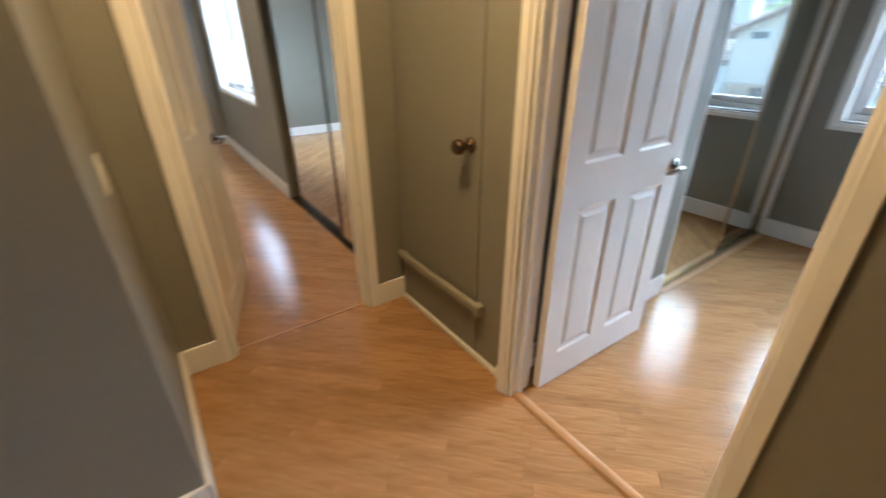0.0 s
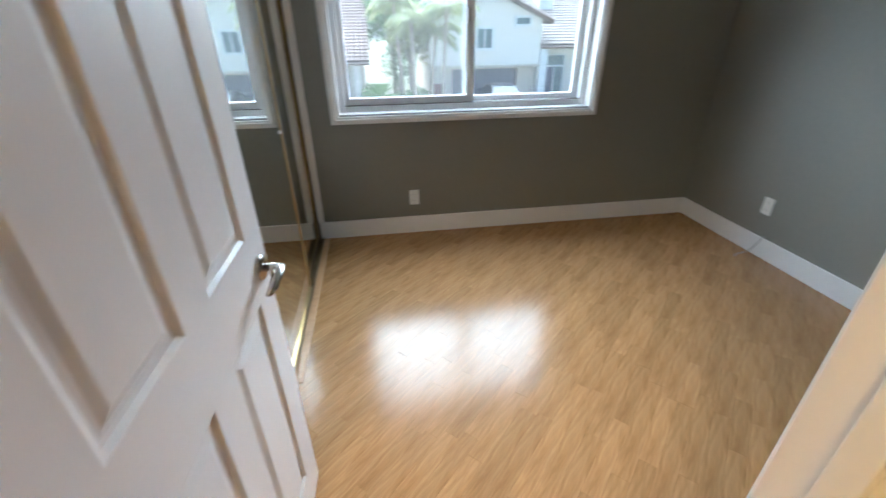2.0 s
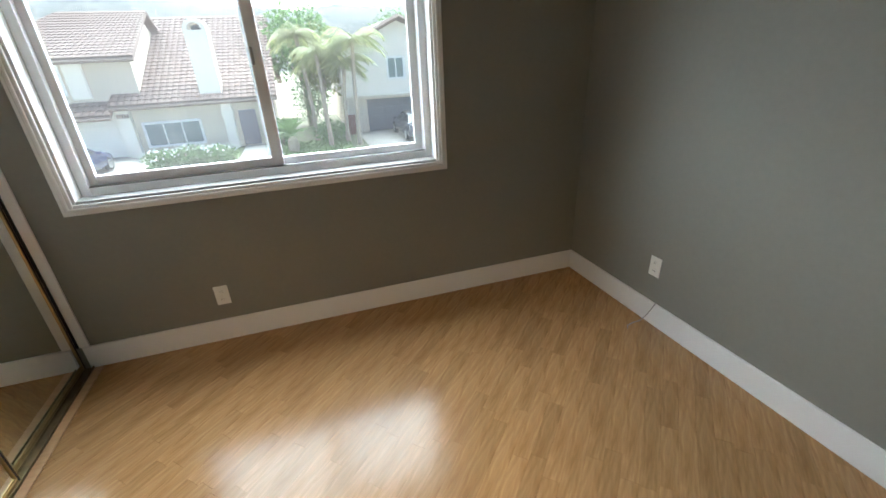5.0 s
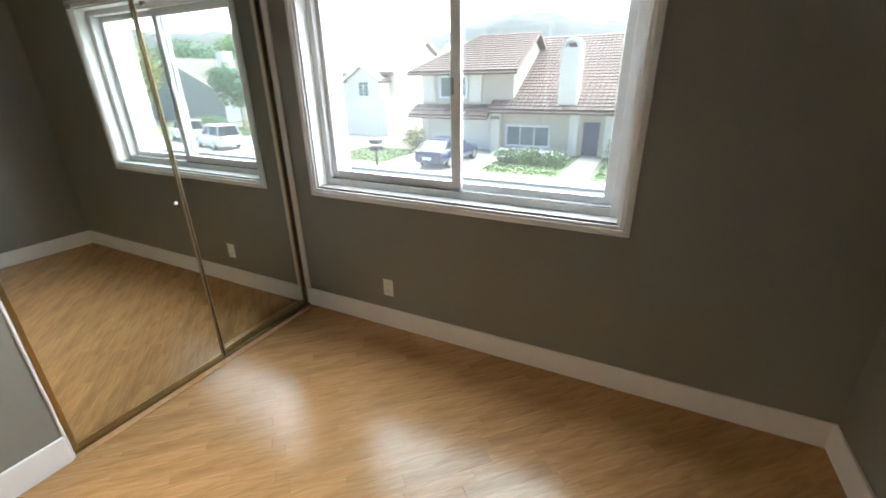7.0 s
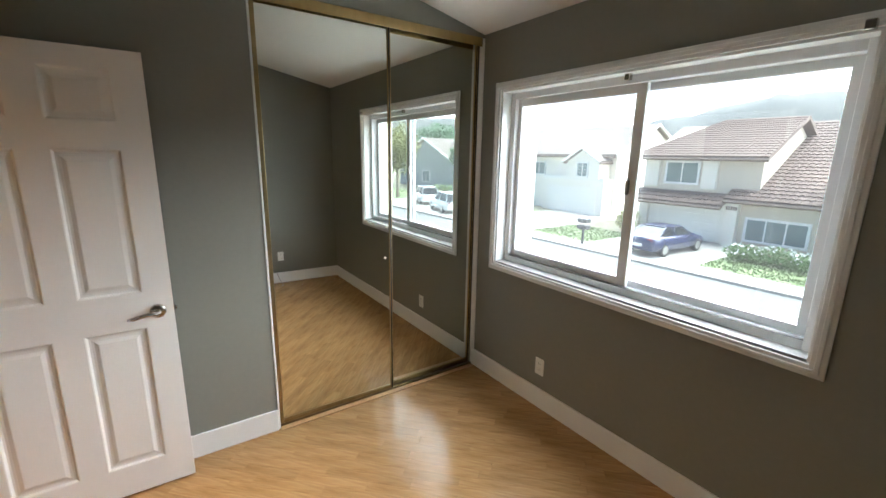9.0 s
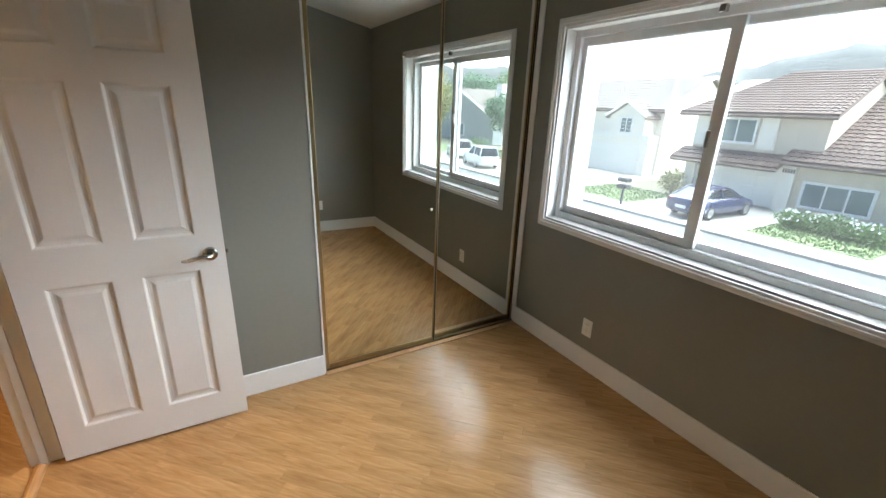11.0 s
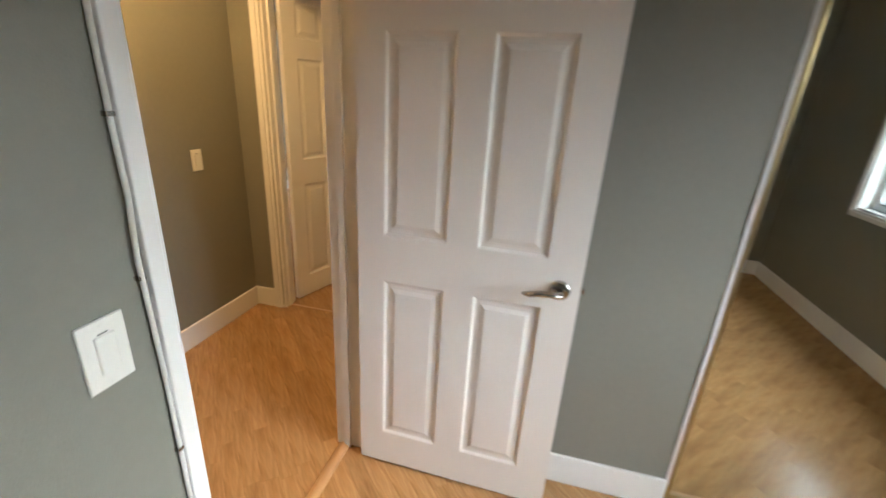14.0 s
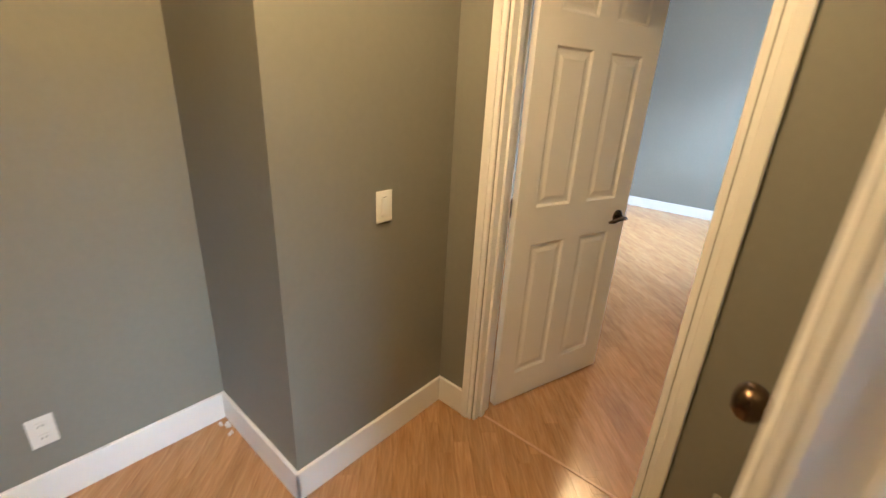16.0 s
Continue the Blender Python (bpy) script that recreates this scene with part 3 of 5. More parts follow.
part("bottom_track", bm, DARKBRASS, closet)
bm = bmesh.new()
box(bm, CX0 + 0.002, CX1 - 0.017, 1.152, 1.158, CH - 0.055, CH, bevel=0.001)
box(bm, CX0 + 0.002, CX1 - 0.017, 1.158, 1.245, CH - 0.006, CH, bevel=0.001)
part("top_track", bm, BRASS, closet)


def mirror_panel(x0, x1, y, parent):
    p = empty("sliding_panel")
    p.parent = parent
    z0, z1, w = 0.014, CH - 0.012, 0.023
    bm = bmesh.new()
    box(bm, x0 + w * 0.6, x1 - w * 0.6, y + 0.006, y + 0.012, z0 + w * 0.6, z1 - w * 0.6)
    part("mirror", bm, MIRROR, p)
    for a0, a1, b0, b1, nm in ((x0, x0 + w, z0, z1, "stile"), (x1 - w, x1, z0, z1, "stile"),
                               (x0 + w, x1 - w, z0, z0 + 0.03, "rail"), (x0 + w, x1 - w, z1 - w, z1, "rail")):
        bm = bmesh.new()
        box(bm, a0, a1, y, y + 0.024, b0, b1, bevel=0.004)
        bar = part(nm, bm, BRASS, p)
        if nm == "stile" and a1 == x1:
            # the groove's darkness is a black strip laid on the stile face
            part("groove", box(bmesh.new(), a0 + 0.007, a1 - 0.008, y - 0.001, y + 0.004, b0 + 0.002, b1 - 0.002), DARK, bar, "black strip standing in for the dark groove of the stile")
        elif nm == "rail" and b0 == z0:
            part("ridge", box(bmesh.new(), a0, a1, y - 0.004, y + 0.002, b0 + 0.016, b0 + 0.022, bevel=0.001), BRASS, bar)
    return p


mirror_panel(CX0 + 0.004, 3.315, 1.168, closet)
mirror_panel(3.27, CX1 - 0.014, 1.200, closet)
bm = bmesh.new()
lathe(bm, [(0.009, 1.176), (0.009, 1.172), (0.006, 1.168), (0.003, 1.167)], axis="y", at=(3.262, 0, 0.975), seg=14)
part("finger_pull", bm, PLATE, closet, "small white finger pull", smooth=True)
trim("trim_closet", (CX1 - 0.012, CX1, YC - 0.006, 1.190, BH, CH), bevel=0.003, label="white painted closet jamb strip", category="trim")
# black strip standing in for the shaded gap between jamb and mirror
part("jamb_gap_strip", box(bmesh.new(), CX1 - 0.012, CX1, 1.192, 1.25, BH, CH, bevel=0.002), DARK, closet)
trim("trim_closet", (CX0 - 0.012, CX0, YC - 0.004, 1.25, 0.0, CH), bevel=0.003, label="white painted closet jamb strip", category="trim")
trim("floor_edging", (CX0, CX1 - 0.02, 1.118, 1.16, 0.0, 0.006), bevel=0.002, material=MOULD, label="light wood edging before the closet track", category="trim")

far_closet = empty("mirror_closet")
tagged(far_closet, "mirrored sliding closet with dark frames in the far room", "mirror closet")
for y0, y1, x in ((FCY0 + 0.01, 3.02, 1.222), (2.98, FCY1 - 0.01, 1.246)):
    p = empty("sliding_panel")
    p.parent = far_closet
    part("mirror", box(bmesh.new(), x + 0.006, x + 0.012, y0 + 0.012, y1 - 0.012, 0.02, 2.02), MIRROR, p)
    for a0, a1, b0, b1, nm in ((y0, y0 + 0.03, 0.012, 2.03, "stile"), (y1 - 0.03, y1, 0.012, 2.03, "stile"),
                               (y0 + 0.03, y1 - 0.03, 0.012, 0.045, "rail"), (y0 + 0.03, y1 - 0.03, 2.0, 2.03, "rail")):
        part(nm, box(bmesh.new(), x, x + 0.022, a0, a1, b0, b1, bevel=0.003), BRONZE, p)
part("bottom_track", box(bmesh.new(), EX, 1.30, FCY0, FCY1, 0.0, 0.01, bevel=0.001), BRONZE, far_closet)


# ---- windows ----
def slider_window(name, face, y0, y1, z0, z1, split, label, casing_w=0.05):
    """A two-sash vinyl slider in a wall that faces +x outside: casing, lining, frame, sashes, panes, latch, track."""
    thing = empty(name)
    structure(thing, label, "window")
    a, w = face, casing_w
    for nm, d in (("casing", (y0 - w, y0, z0 - w, z1 + w)), ("casing", (y1, y1 + w, z0 - w, z1 + w)),
                  ("casing", (y0, y1, z1, z1 + w)), ("window_sill", (y0, y1, z0 - w, z0))):
        bm = bmesh.new()
        box(bm, a - 0.014, a, *d, bevel=0.003)
        e = 0.016
        dd = [d[0] + e, d[1] - e, d[2] + e, d[3] - e]
        if nm == "window_sill" or (d[0] == y0 and d[1] == y1):
            dd[0], dd[1] = y0 - w + e, y1 + w - e
        box(bm, a - 0.022, a - 0.012, *dd, bevel=0.004)
        part(nm, bm, WHITE, thing)
    for nm, d in (("lining", (y0, y0 + 0.012, z0, z1)), ("lining", (y1 - 0.012, y1, z0, z1)), ("lining", (y0 + 0.012, y1 - 0.012, z1 - 0.012, z1)),
                  ("lining", (y0 + 0.012, y1 - 0.012, z0, z0 + 0.012))):
        part(nm, box(bmesh.new(), a, a + 0.08, *d, bevel=0.001), SILL if d[3] < z1 - 0.1 else WHITE, thing)
    f = 0.04
    b0, b1, c0, c1 = y0 + 0.012, y1 - 0.012, z0 + 0.012, z1 - 0.012
    for nm, d in (("frame", (b0, b0 + f, c0, c1)), ("frame", (b1 - f, b1, c0, c1)), ("frame", (b0 + f, b1 - f, c1 - f, c1)), ("frame", (b0 + f, b1 - f, c0, c0 + f))):
        part(nm, box(bmesh.new(), a + 0.08, a + 0.175, *d, bevel=0.003), VINYL, thing)
    part("track", box(bmesh.new(), a + 0.082, a + 0.105, b0 + f, b1 - f, c0 + f, c0 + f + 0.003), TRACK, thing)
    for s0, s1, x, glazing, r in ((split - 0.035, b1 - f + 0.016, a + 0.108, GLASS_VEILED, 0.050), (b0 + f - 0.004, split + 0.035, a + 0.140, GLASS, 0.040)):
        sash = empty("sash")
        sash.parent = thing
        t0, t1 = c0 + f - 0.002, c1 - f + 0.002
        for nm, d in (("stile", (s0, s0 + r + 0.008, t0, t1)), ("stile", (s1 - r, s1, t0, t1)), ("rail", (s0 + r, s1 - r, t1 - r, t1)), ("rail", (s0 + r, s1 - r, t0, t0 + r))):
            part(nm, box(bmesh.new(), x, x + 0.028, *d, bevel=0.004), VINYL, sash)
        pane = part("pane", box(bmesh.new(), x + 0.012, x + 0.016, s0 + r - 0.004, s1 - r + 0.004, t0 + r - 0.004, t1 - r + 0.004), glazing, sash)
        # shadow off: the tint dims the view, not the direct light coming in
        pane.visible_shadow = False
    part("latch", box(bmesh.new(), a + 0.094, a + 0.109, split + 0.004, split + 0.022, (z0 + z1) / 2 - 0.03, (z0 + z1) / 2 + 0.05, bevel=0.004), GREYCABLE, thing)
    return thing


win = slider_window("window_room", XW, WY0, WY1, WZ0, WZ1, 0.03, "white two-sash sliding window with moulded casing")
for x, y, z in ((XW + 0.02, 0.06, WZ1 - 0.045), (XW - 0.05, -0.82, WZ1 - 0.012)):
    bm = bmesh.new()
    box(bm, x, x + 0.028, y - 0.014, y + 0.014, z, z + 0.032, bevel=0.003)
    part("blind_bracket", bm, NICKEL, win)
slider_window("window_far", EX, FWY0, FWY1, FWZ0, FWZ1, (FWY0 + FWY1) / 2, "white sliding window in the far room")

# ---- cables ----
cable = empty("wall_cable")
tagged(cable, "white cable stapled along the door casing", "cable")
bm = bmesh.new()
cp = [(XD1 + 0.006, 0.242, 2.40), (XD1 + 0.006, 0.242, 1.9), (XD1 + 0.006, 0.241, 1.55), (XD1 + 0.007, 0.240, 1.40), (XD1 + 0.012, 0.238, 1.30),
      (XD1 + 0.010, 0.234, 1.20), (XD1 + 0.008, 0.238, 1.10), (XD1 + 0.007, 0.242, 0.95), (XD1 + 0.007, 0.242, 0.7), (XD1 + 0.018, 0.241, 0.35), (XD1 + 0.02, 0.240, 0.10), (XD1 + 0.02, 0.235, 0.006)]
sweep(bm, cp, 0.0045, seg=8)
part("cord", bm, CABLE, cable, smooth=True)
for z, y in ((1.42, 0.240), (1.165, 0.236), (0.80, 0.242), (1.9, 0.242)):
    part("staple", box(bmesh.new(), XD1, XD1 + 0.012, y - 0.008, y + 0.006, z - 0.004, z + 0.004, bevel=0.0015), NICKEL, cable)
cable2 = empty("loose_cable")
tagged(cable2, "short thin grey cable hanging over the baseboard", "cable")
bm = bmesh.new()
CY = YR - 0.026
sweep(bm, [(3.235, CY + 0.006, 0.15), (3.235, CY + 0.018, 0.140), (3.24, CY + 0.03, 0.11), (3.255, CY + 0.045, 0.06), (3.27, CY + 0.065, 0.022), (3.285, CY + 0.10, 0.004), (3.275, CY + 0.145, 0.004), (3.25, CY + 0.165, 0.004)], 0.003, seg=8)
part("cord", bm, GREYCABLE, cable2, smooth=True)

# ---- sky light in the farther window's opening ----
sky_data = bpy.data.lights.new("far_window_sky", "AREA")
sky_data.shape = "RECTANGLE"
sky_data.size, sky_data.size_y = FWY1 - FWY0 - 0.12, FWZ1 - FWZ0 - 0.12
sky_data.energy = 3.5
sky_data.color = (0.93, 0.97, 1.0)
sky_lamp = new("far_window_sky", sky_data)
sky_lamp.matrix_world = look((1.312, (FWY0 + FWY1) / 2, (FWZ0 + FWZ1) / 2), (0, (FWY0 + FWY1) / 2, (FWZ0 + FWZ1) / 2))

# ---- lamps ----
def ceiling_lamp(x, y, z, radius):
    lamp = empty("ceiling_lamp", pose(x, y, z))
    tagged(lamp, "round ceiling lamp with a warm glowing glass bowl", "ceiling lamp")
    bm = bmesh.new()
    lathe(bm, [(radius, 0.0), (radius, -0.012), (radius * 0.95, -0.022), (radius * 0.9, -0.022)], seg=32)
    part("base", bm, NICKEL, lamp, smooth=True)
    bm = bmesh.new()
    lathe(bm, [(radius * 0.9, -0.022), (radius * 0.88, -0.05), (radius * 0.7, -0.08), (radius * 0.4, -0.098), (radius * 0.1, -0.104)], seg=32)
    part("bowl", bm, LAMPGLASS, lamp, "frosted warm glass bowl", smooth=True)
    return lamp


ceiling_lamp(0.52, 1.08, CZ, 0.15)
ceiling_lamp(0.10, 4.6, 3.0, 0.15)
# unseen lamp added to brighten the stairs; the fixture itself is assumed
ceiling_lamp(-1.7, -0.12, 3.3, 0.15)

# ---- stairs ----
stairs = empty("stairs")
structure(stairs, "orange oak stairs rising beyond the hall opening", "stairs")
for i in range(6):
    x = -1.13 - 0.27 * i
    bpart("riser", (x - 0.02, x, -0.645, 0.405, 0.18 * i, 0.18 * i + 0.155), STAIRW, stairs)
    bpart("tread", (x - 0.30, x + 0.025, -0.648, 0.408, 0.18 * i + 0.155, 0.18 * i + 0.18), STAIRW, stairs, bevel=0.006)
bpart("landing_nosing", (-0.745, -0.685, -0.645, 0.384, -0.003, 0.008), STAIRW, stairs, bevel=0.004)

# ---- small things on the hall floor ----
bit = bpart("floor_scrap", (-0.135, -0.09, 1.068, 1.105, 0.0, 0.006), DARK, None, bevel=0.0025)
tagged(bit, "small dark scrap lying on the hall floor", "debris")
bm = bmesh.new()
for k in range(7):
    a, b = random.uniform(-0.57, -0.46), random.uniform(1.19, 1.245)
    box(bm, a, a + random.uniform(0.01, 0.03), b, b + random.uniform(0.005, 0.012), 0.0, random.uniform(0.003, 0.009), bevel=0.001)
tagged(part("paint_flakes", bm, CABLE), "few white paint flakes by the baseboard corner", "debris", kind="stuff")

# ---- outside: materials ----
ASPHALT = mat("worn_pale_asphalt", (0.11, 0.108, 0.105), 0.9, second=(0.15, 0.147, 0.143), scale=2, bump=0.4, bump_scale=60)
CONCRETE = mat("concrete", (0.38, 0.355, 0.31), 0.85, second=(0.29, 0.27, 0.24), scale=1.5, mix=0.6, bump=0.3, bump_scale=30)
# made paler than the other concrete so that it reflects more light
BOUNCE_GROUND = mat("pale_bounce_ground", (0.58, 0.55, 0.50), 0.85, second=(0.50, 0.47, 0.42), scale=1.5, mix=0.6, bump=0.3, bump_scale=30)
GRASS = mat("lawn", (0.14, 0.19, 0.07), 0.9, second=(0.18, 0.205, 0.085), scale=3, mix=0.8, bump=0.6, bump_scale=60, fine=(40, 0.3))
EARTH = mat("dry_ground", (0.16, 0.14, 0.09), 0.95, second=(0.09, 0.11, 0.05), scale=0.05, mix=0.8)
TAN = mat("tan_stucco", (0.57, 0.49, 0.39), 0.9, second=(0.52, 0.44, 0.35), scale=2, bump=0.4, bump_scale=30)
PALE = mat("pale_stucco", (0.76, 0.70, 0.61), 0.9, second=(0.70, 0.64, 0.55), scale=2, bump=0.4, bump_scale=30)
GREYH = mat("grey_siding", (0.36, 0.37, 0.37), 0.85, second=(0.29, 0.32, 0.33), scale=2)
TILE = mat("clay_roof_tile", (0.17, 0.115, 0.092), 0.85, second=(0.12, 0.082, 0.066), scale=3, mix=0.8, bump=0.2, bump_scale=20, fine=(9, 0.15))
SHINGLE = mat("grey_roof_tile", (0.24, 0.20, 0.17), 0.85, second=(0.18, 0.15, 0.13), scale=3, mix=0.8)
FASCIA = mat("brown_fascia", (0.17, 0.12, 0.095), 0.7)
WTRIM = mat("outdoor_white_paint", (0.74, 0.73, 0.70), 0.6)
GARW = mat("garage_white", (0.79, 0.75, 0.68), 0.6)
GARG = mat("garage_grey", (0.16, 0.16, 0.17), 0.6)
PANE = mat("dark_house_glass", (0.10, 0.15, 0.155), 0.08, second=(0.16, 0.21, 0.21), scale=1.2, mix=0.8)
BLUEDOOR = mat("slate_blue_door", (0.06, 0.07, 0.11), 0.5)
LEAF = mat("leaf_green", (0.10, 0.17, 0.055), 0.6, second=(0.15, 0.21, 0.07), scale=2, mix=0.7, random=0.35)
LEAFY = mat("leaf_yellow_green", (0.18, 0.19, 0.06), 0.6, second=(0.22, 0.21, 0.07), scale=2, mix=0.7, random=0.3)
LEAFD = mat("leaf_deep_green", (0.075, 0.15, 0.07), 0.6, second=(0.10, 0.18, 0.08), scale=2, mix=0.7, random=0.3)
PALMLEAF = mat("palm_green", (0.24, 0.27, 0.11), 0.55, second=(0.32, 0.30, 0.14), scale=1, mix=0.7, random=0.3)
for leafy in (LEAF, LEAFY, LEAFD, PALMLEAF):
    # thin leaves let light through
    lt = leafy.node_tree
    lp = lt.nodes["Principled BSDF"]
    tr = lt.nodes.new("ShaderNodeBsdfTranslucent")
    lm = lt.nodes.new("ShaderNodeMixShader")
    lm.inputs[0].default_value = 0.45
    lt.links.new(lp.inputs["Base Color"].links[0].from_socket, tr.inputs["Color"])
    lt.links.new(lp.outputs[0], lm.inputs[1])
    lt.links.new(tr.outputs[0], lm.inputs[2])
    lt.links.new(lm.outputs[0], lt.nodes["Material Output"].inputs["Surface"])
BARK = mat("bark", (0.34, 0.28, 0.21), 0.9, second=(0.24, 0.19, 0.14), scale=8, bump=0.6, bump_scale=20)
HILLM = mat("wooded_hill", (0.024, 0.028, 0.027), 0.95, second=(0.045, 0.046, 0.040), scale=0.06, mix=0.9, fine=(0.25, 0.3))
PETAL = mat("white_petal", (0.78, 0.78, 0.72), 0.6)
CARBLUE = mat("blue_car_paint", (0.016, 0.023, 0.075), 0.22, second=(0.014, 0.02, 0.065), coat=0.4)
CARDARK = mat("dark_car_paint", (0.05, 0.055, 0.07), 0.25, coat=0.8)
CARWHITE = mat("white_car_paint", (0.72, 0.72, 0.71), 0.25, coat=0.8)
CARGLASS = mat("car_glass", (0.02, 0.025, 0.03), 0.06)
TYRE = mat("tyre_rubber", (0.018, 0.018, 0.018), 0.8)
RIM = mat("wheel_alloy", (0.5, 0.5, 0.5), 0.3, 1.0)
REDLAMP = mat("red_lamp_lens", (0.25, 0.01, 0.01), 0.2)
BLACKBOX = mat("dark_painted_metal", (0.035, 0.035, 0.035), 0.5)
TERRA = mat("red_brown_wood", (0.16, 0.06, 0.045), 0.7)

# ---- outside: ground ----
G = -3.0
structure(part("ground", box(bmesh.new(), -900, 900, -900, 900, G - 0.6, G - 0.14), EARTH), "dry ground reaching the horizon", "ground")
structure(part("road", box(bmesh.new(), 9.0, 20.4, -120, 120, G - 0.139, G - 0.12), ASPHALT), "grey asphalt residential street", "road")
structure(part("kerb", box(bmesh.new(), 20.4, 20.6, -120, 120, G - 0.14, G, bevel=0.02), CONCRETE), "pale concrete kerb along the street", "kerb")
structure(part("pavement", box(bmesh.new(), 20.6, 21.9, -120, 120, G - 0.14, G), CONCRETE), "pale concrete pavement along the street", "pavement")
structure(part("yard_ground", box(bmesh.new(), 21.9, 70, -120, 120, G - 0.14, G - 0.01), EARTH), "bare ground of the front yards", "ground")
# unseen slab, added pale to bounce daylight up to ceiling and walls
structure(part("bounce_forecourt", box(bmesh.new(), 4.6, 9.0, -120, 120, G - 0.139, G), BOUNCE_GROUND), "unseen pale ground below the window, bouncing light into the room", "driveway")


def lawn(x0, x1, y0, y1):
    bm = bmesh.new()
    box(bm, x0, x1, y0, y1, G - 0.06, G + 0.02, bevel=0.02)
    rng = random.Random(int(x0 * 7 + y0 * 13))
    ob = structure(part("lawn", bm, GRASS), "green mown front lawn", "lawn")
    bm = bmesh.new()
    for _ in range(min(2600, int(90 * (x1 - x0) * (y1 - y0)))):
        x, y, a = rng.uniform(x0 + 0.05, x1 - 0.05), rng.uniform(y0 + 0.05, y1 - 0.05), rng.uniform(0, 6.28)
        h, w = rng.uniform(0.05, 0.10), 0.05
        dx, dy = math.cos(a) * w, math.sin(a) * w
        bm.faces.new([bm.verts.new(p) for p in ((x - dx, y - dy, G + 0.015), (x + dx, y + dy, G + 0.015), (x + dy * 0.6, y - dx * 0.6, G + 0.02 + h))])
    tagged(part("grass_tufts", bm, GRASS, ob), kind="stuff")


lawn(21.95, 27.4, 3.2, 7.2)
lawn(21.95, 26.5, 13.0, 17.5)
lawn(21.95, 27.6, -2.6, 1.6)
lawn(21.95, 27.4, -20, -12.5)
lawn(21.95, 30, -60, -36.5)
lawn(27.5, 34, -36, -29)
structure(part("driveway", box(bmesh.new(), 20.6, 27.4, -36.4, -21.0, G - 0.05, G + 0.004), CONCRETE), "broad pale concrete driveway apron", "driveway")
lawn(21.95, 30, 24, 36)
structure(part("driveway", box(bmesh.new(), 20.6, 28.5, 7.2, 13.0, G - 0.05, G + 0.004), CONCRETE), "pale concrete driveway before the tan house", "driveway")
structure(part("driveway", box(bmesh.new(), 20.6, 29.0, -9.4, -3.4, G - 0.05, G + 0.004), CONCRETE), "pale concrete driveway of the gabled house", "driveway")
structure(part("driveway", box(bmesh.new(), 20.6, 33.0, 17.6, 24.0, G - 0.05, G + 0.004), CONCRETE), "pale concrete driveway of the white house", "driveway")
structure(part("walkway", box(bmesh.new(), 21.9, 29.0, 1.8, 3.1, G - 0.05, G + 0.006), CONCRETE), "pale concrete path to a front door", "path")


# ---- outside: houses ----
def prism(bm, outline, y0, y1):
    """Extrudes an outline of (x, z) along y."""
    a = [bm.verts.new((x, y0, z)) for x, z in outline]
    b = [bm.verts.new((x, y1, z)) for x, z in outline]
    n = len(outline)
    bm.faces.new(a)
    bm.faces.new(b[::-1])
    for i in range(n):
        bm.faces.new((a[i], a[(i + 1) % n], b[(i + 1) % n], b[i]))
    return bm


def tile_slope(e0, e1, r0, r1, col=0.30, row=0.36, amp=0.05):
    """A roof slope of rounded tiles in stepped rows, from eave e0-e1 up to ridge r0-r1, with thickness."""
    e0, e1, r0, r1 = (Vector(p) for p in (e0, e1, r0, r1))
    n = (e1 - e0).cross(r0 - e0)
    if n.length < 1e-6:
        n = (e1 - e0).cross(r1 - e0)
    n.normalize()
    if n.z < 0:
        n = -n
    cols = max(2, int((e1 - e0).length / col)) * 4
    rows = max(2, int(max((r0 - e0).length, (r1 - e1).length) / row))
    verts, faces = [], []
    for j in range(rows):
        for top in (0, 1):
            v = (j + top) / rows
            lift = 0.06 - 0.045 * top
            a, b = e0.lerp(r0, v), e1.lerp(r1, v)
            for i in range(cols + 1):
                p = a.lerp(b, i / cols) + n * (lift + amp * abs(math.sin(math.pi * i / 4)))
                verts.append(p)
    w = cols + 1
    for k in range(2 * rows - 1):
        for i in range(cols):
            faces.append((k * w + i, k * w + i + 1, (k + 1) * w + i + 1, (k + 1) * w + i))
    base = len(verts)
    verts += [p - n * 0.14 for p in (e0, e1, r1, r0)]
    faces += [(base, base + 3, base + 2, base + 1), (base, base + 1, cols, 0),
              (base + 1, base + 2, (2 * rows - 1) * w + cols, cols), (base + 3, base, 0, (2 * rows - 1) * w)]
    me = bpy.data.meshes.new("roof")
    me.from_pydata([tuple(v) for v in verts], [], faces)
    return me


def roof(house, slopes, material=TILE):
    for s in slopes:
        me = tile_slope(*s)
        me.materials.append(material)
        ob = new("roof", me)
        ob.parent = house
        e0, e1 = Vector(s[0]), Vector(s[1])
        if (e1 - e0).length > 1:
            bm = bmesh.new()
            d = Vector((0, 0, -0.12))
            sweep(bm, [e0 + d, (e0 + e1) / 2 + d, e1 + d], 0.10, seg=4)
            part("fascia", bm, FASCIA, ob)


def ring(bm, x0, x1, y0, y1, z0, z1, w):
    """A rectangular frame in one piece."""
    loops = [[bm.verts.new((x, y, z)) for y, z in ((a, c), (b, c), (b, d), (a, d))]
             for x in (x0, x1) for a, b, c, d in ((y0, y1, z0, z1), (y0 + w, y1 - w, z0 + w, z1 - w))]
    for p, q in ((0, 1), (2, 3), (0, 2), (1, 3)):
        for i in range(4):
            bm.faces.new((loops[p][i], loops[p][(i + 1) % 4], loops[q][(i + 1) % 4], loops[q][i]))
    return bm


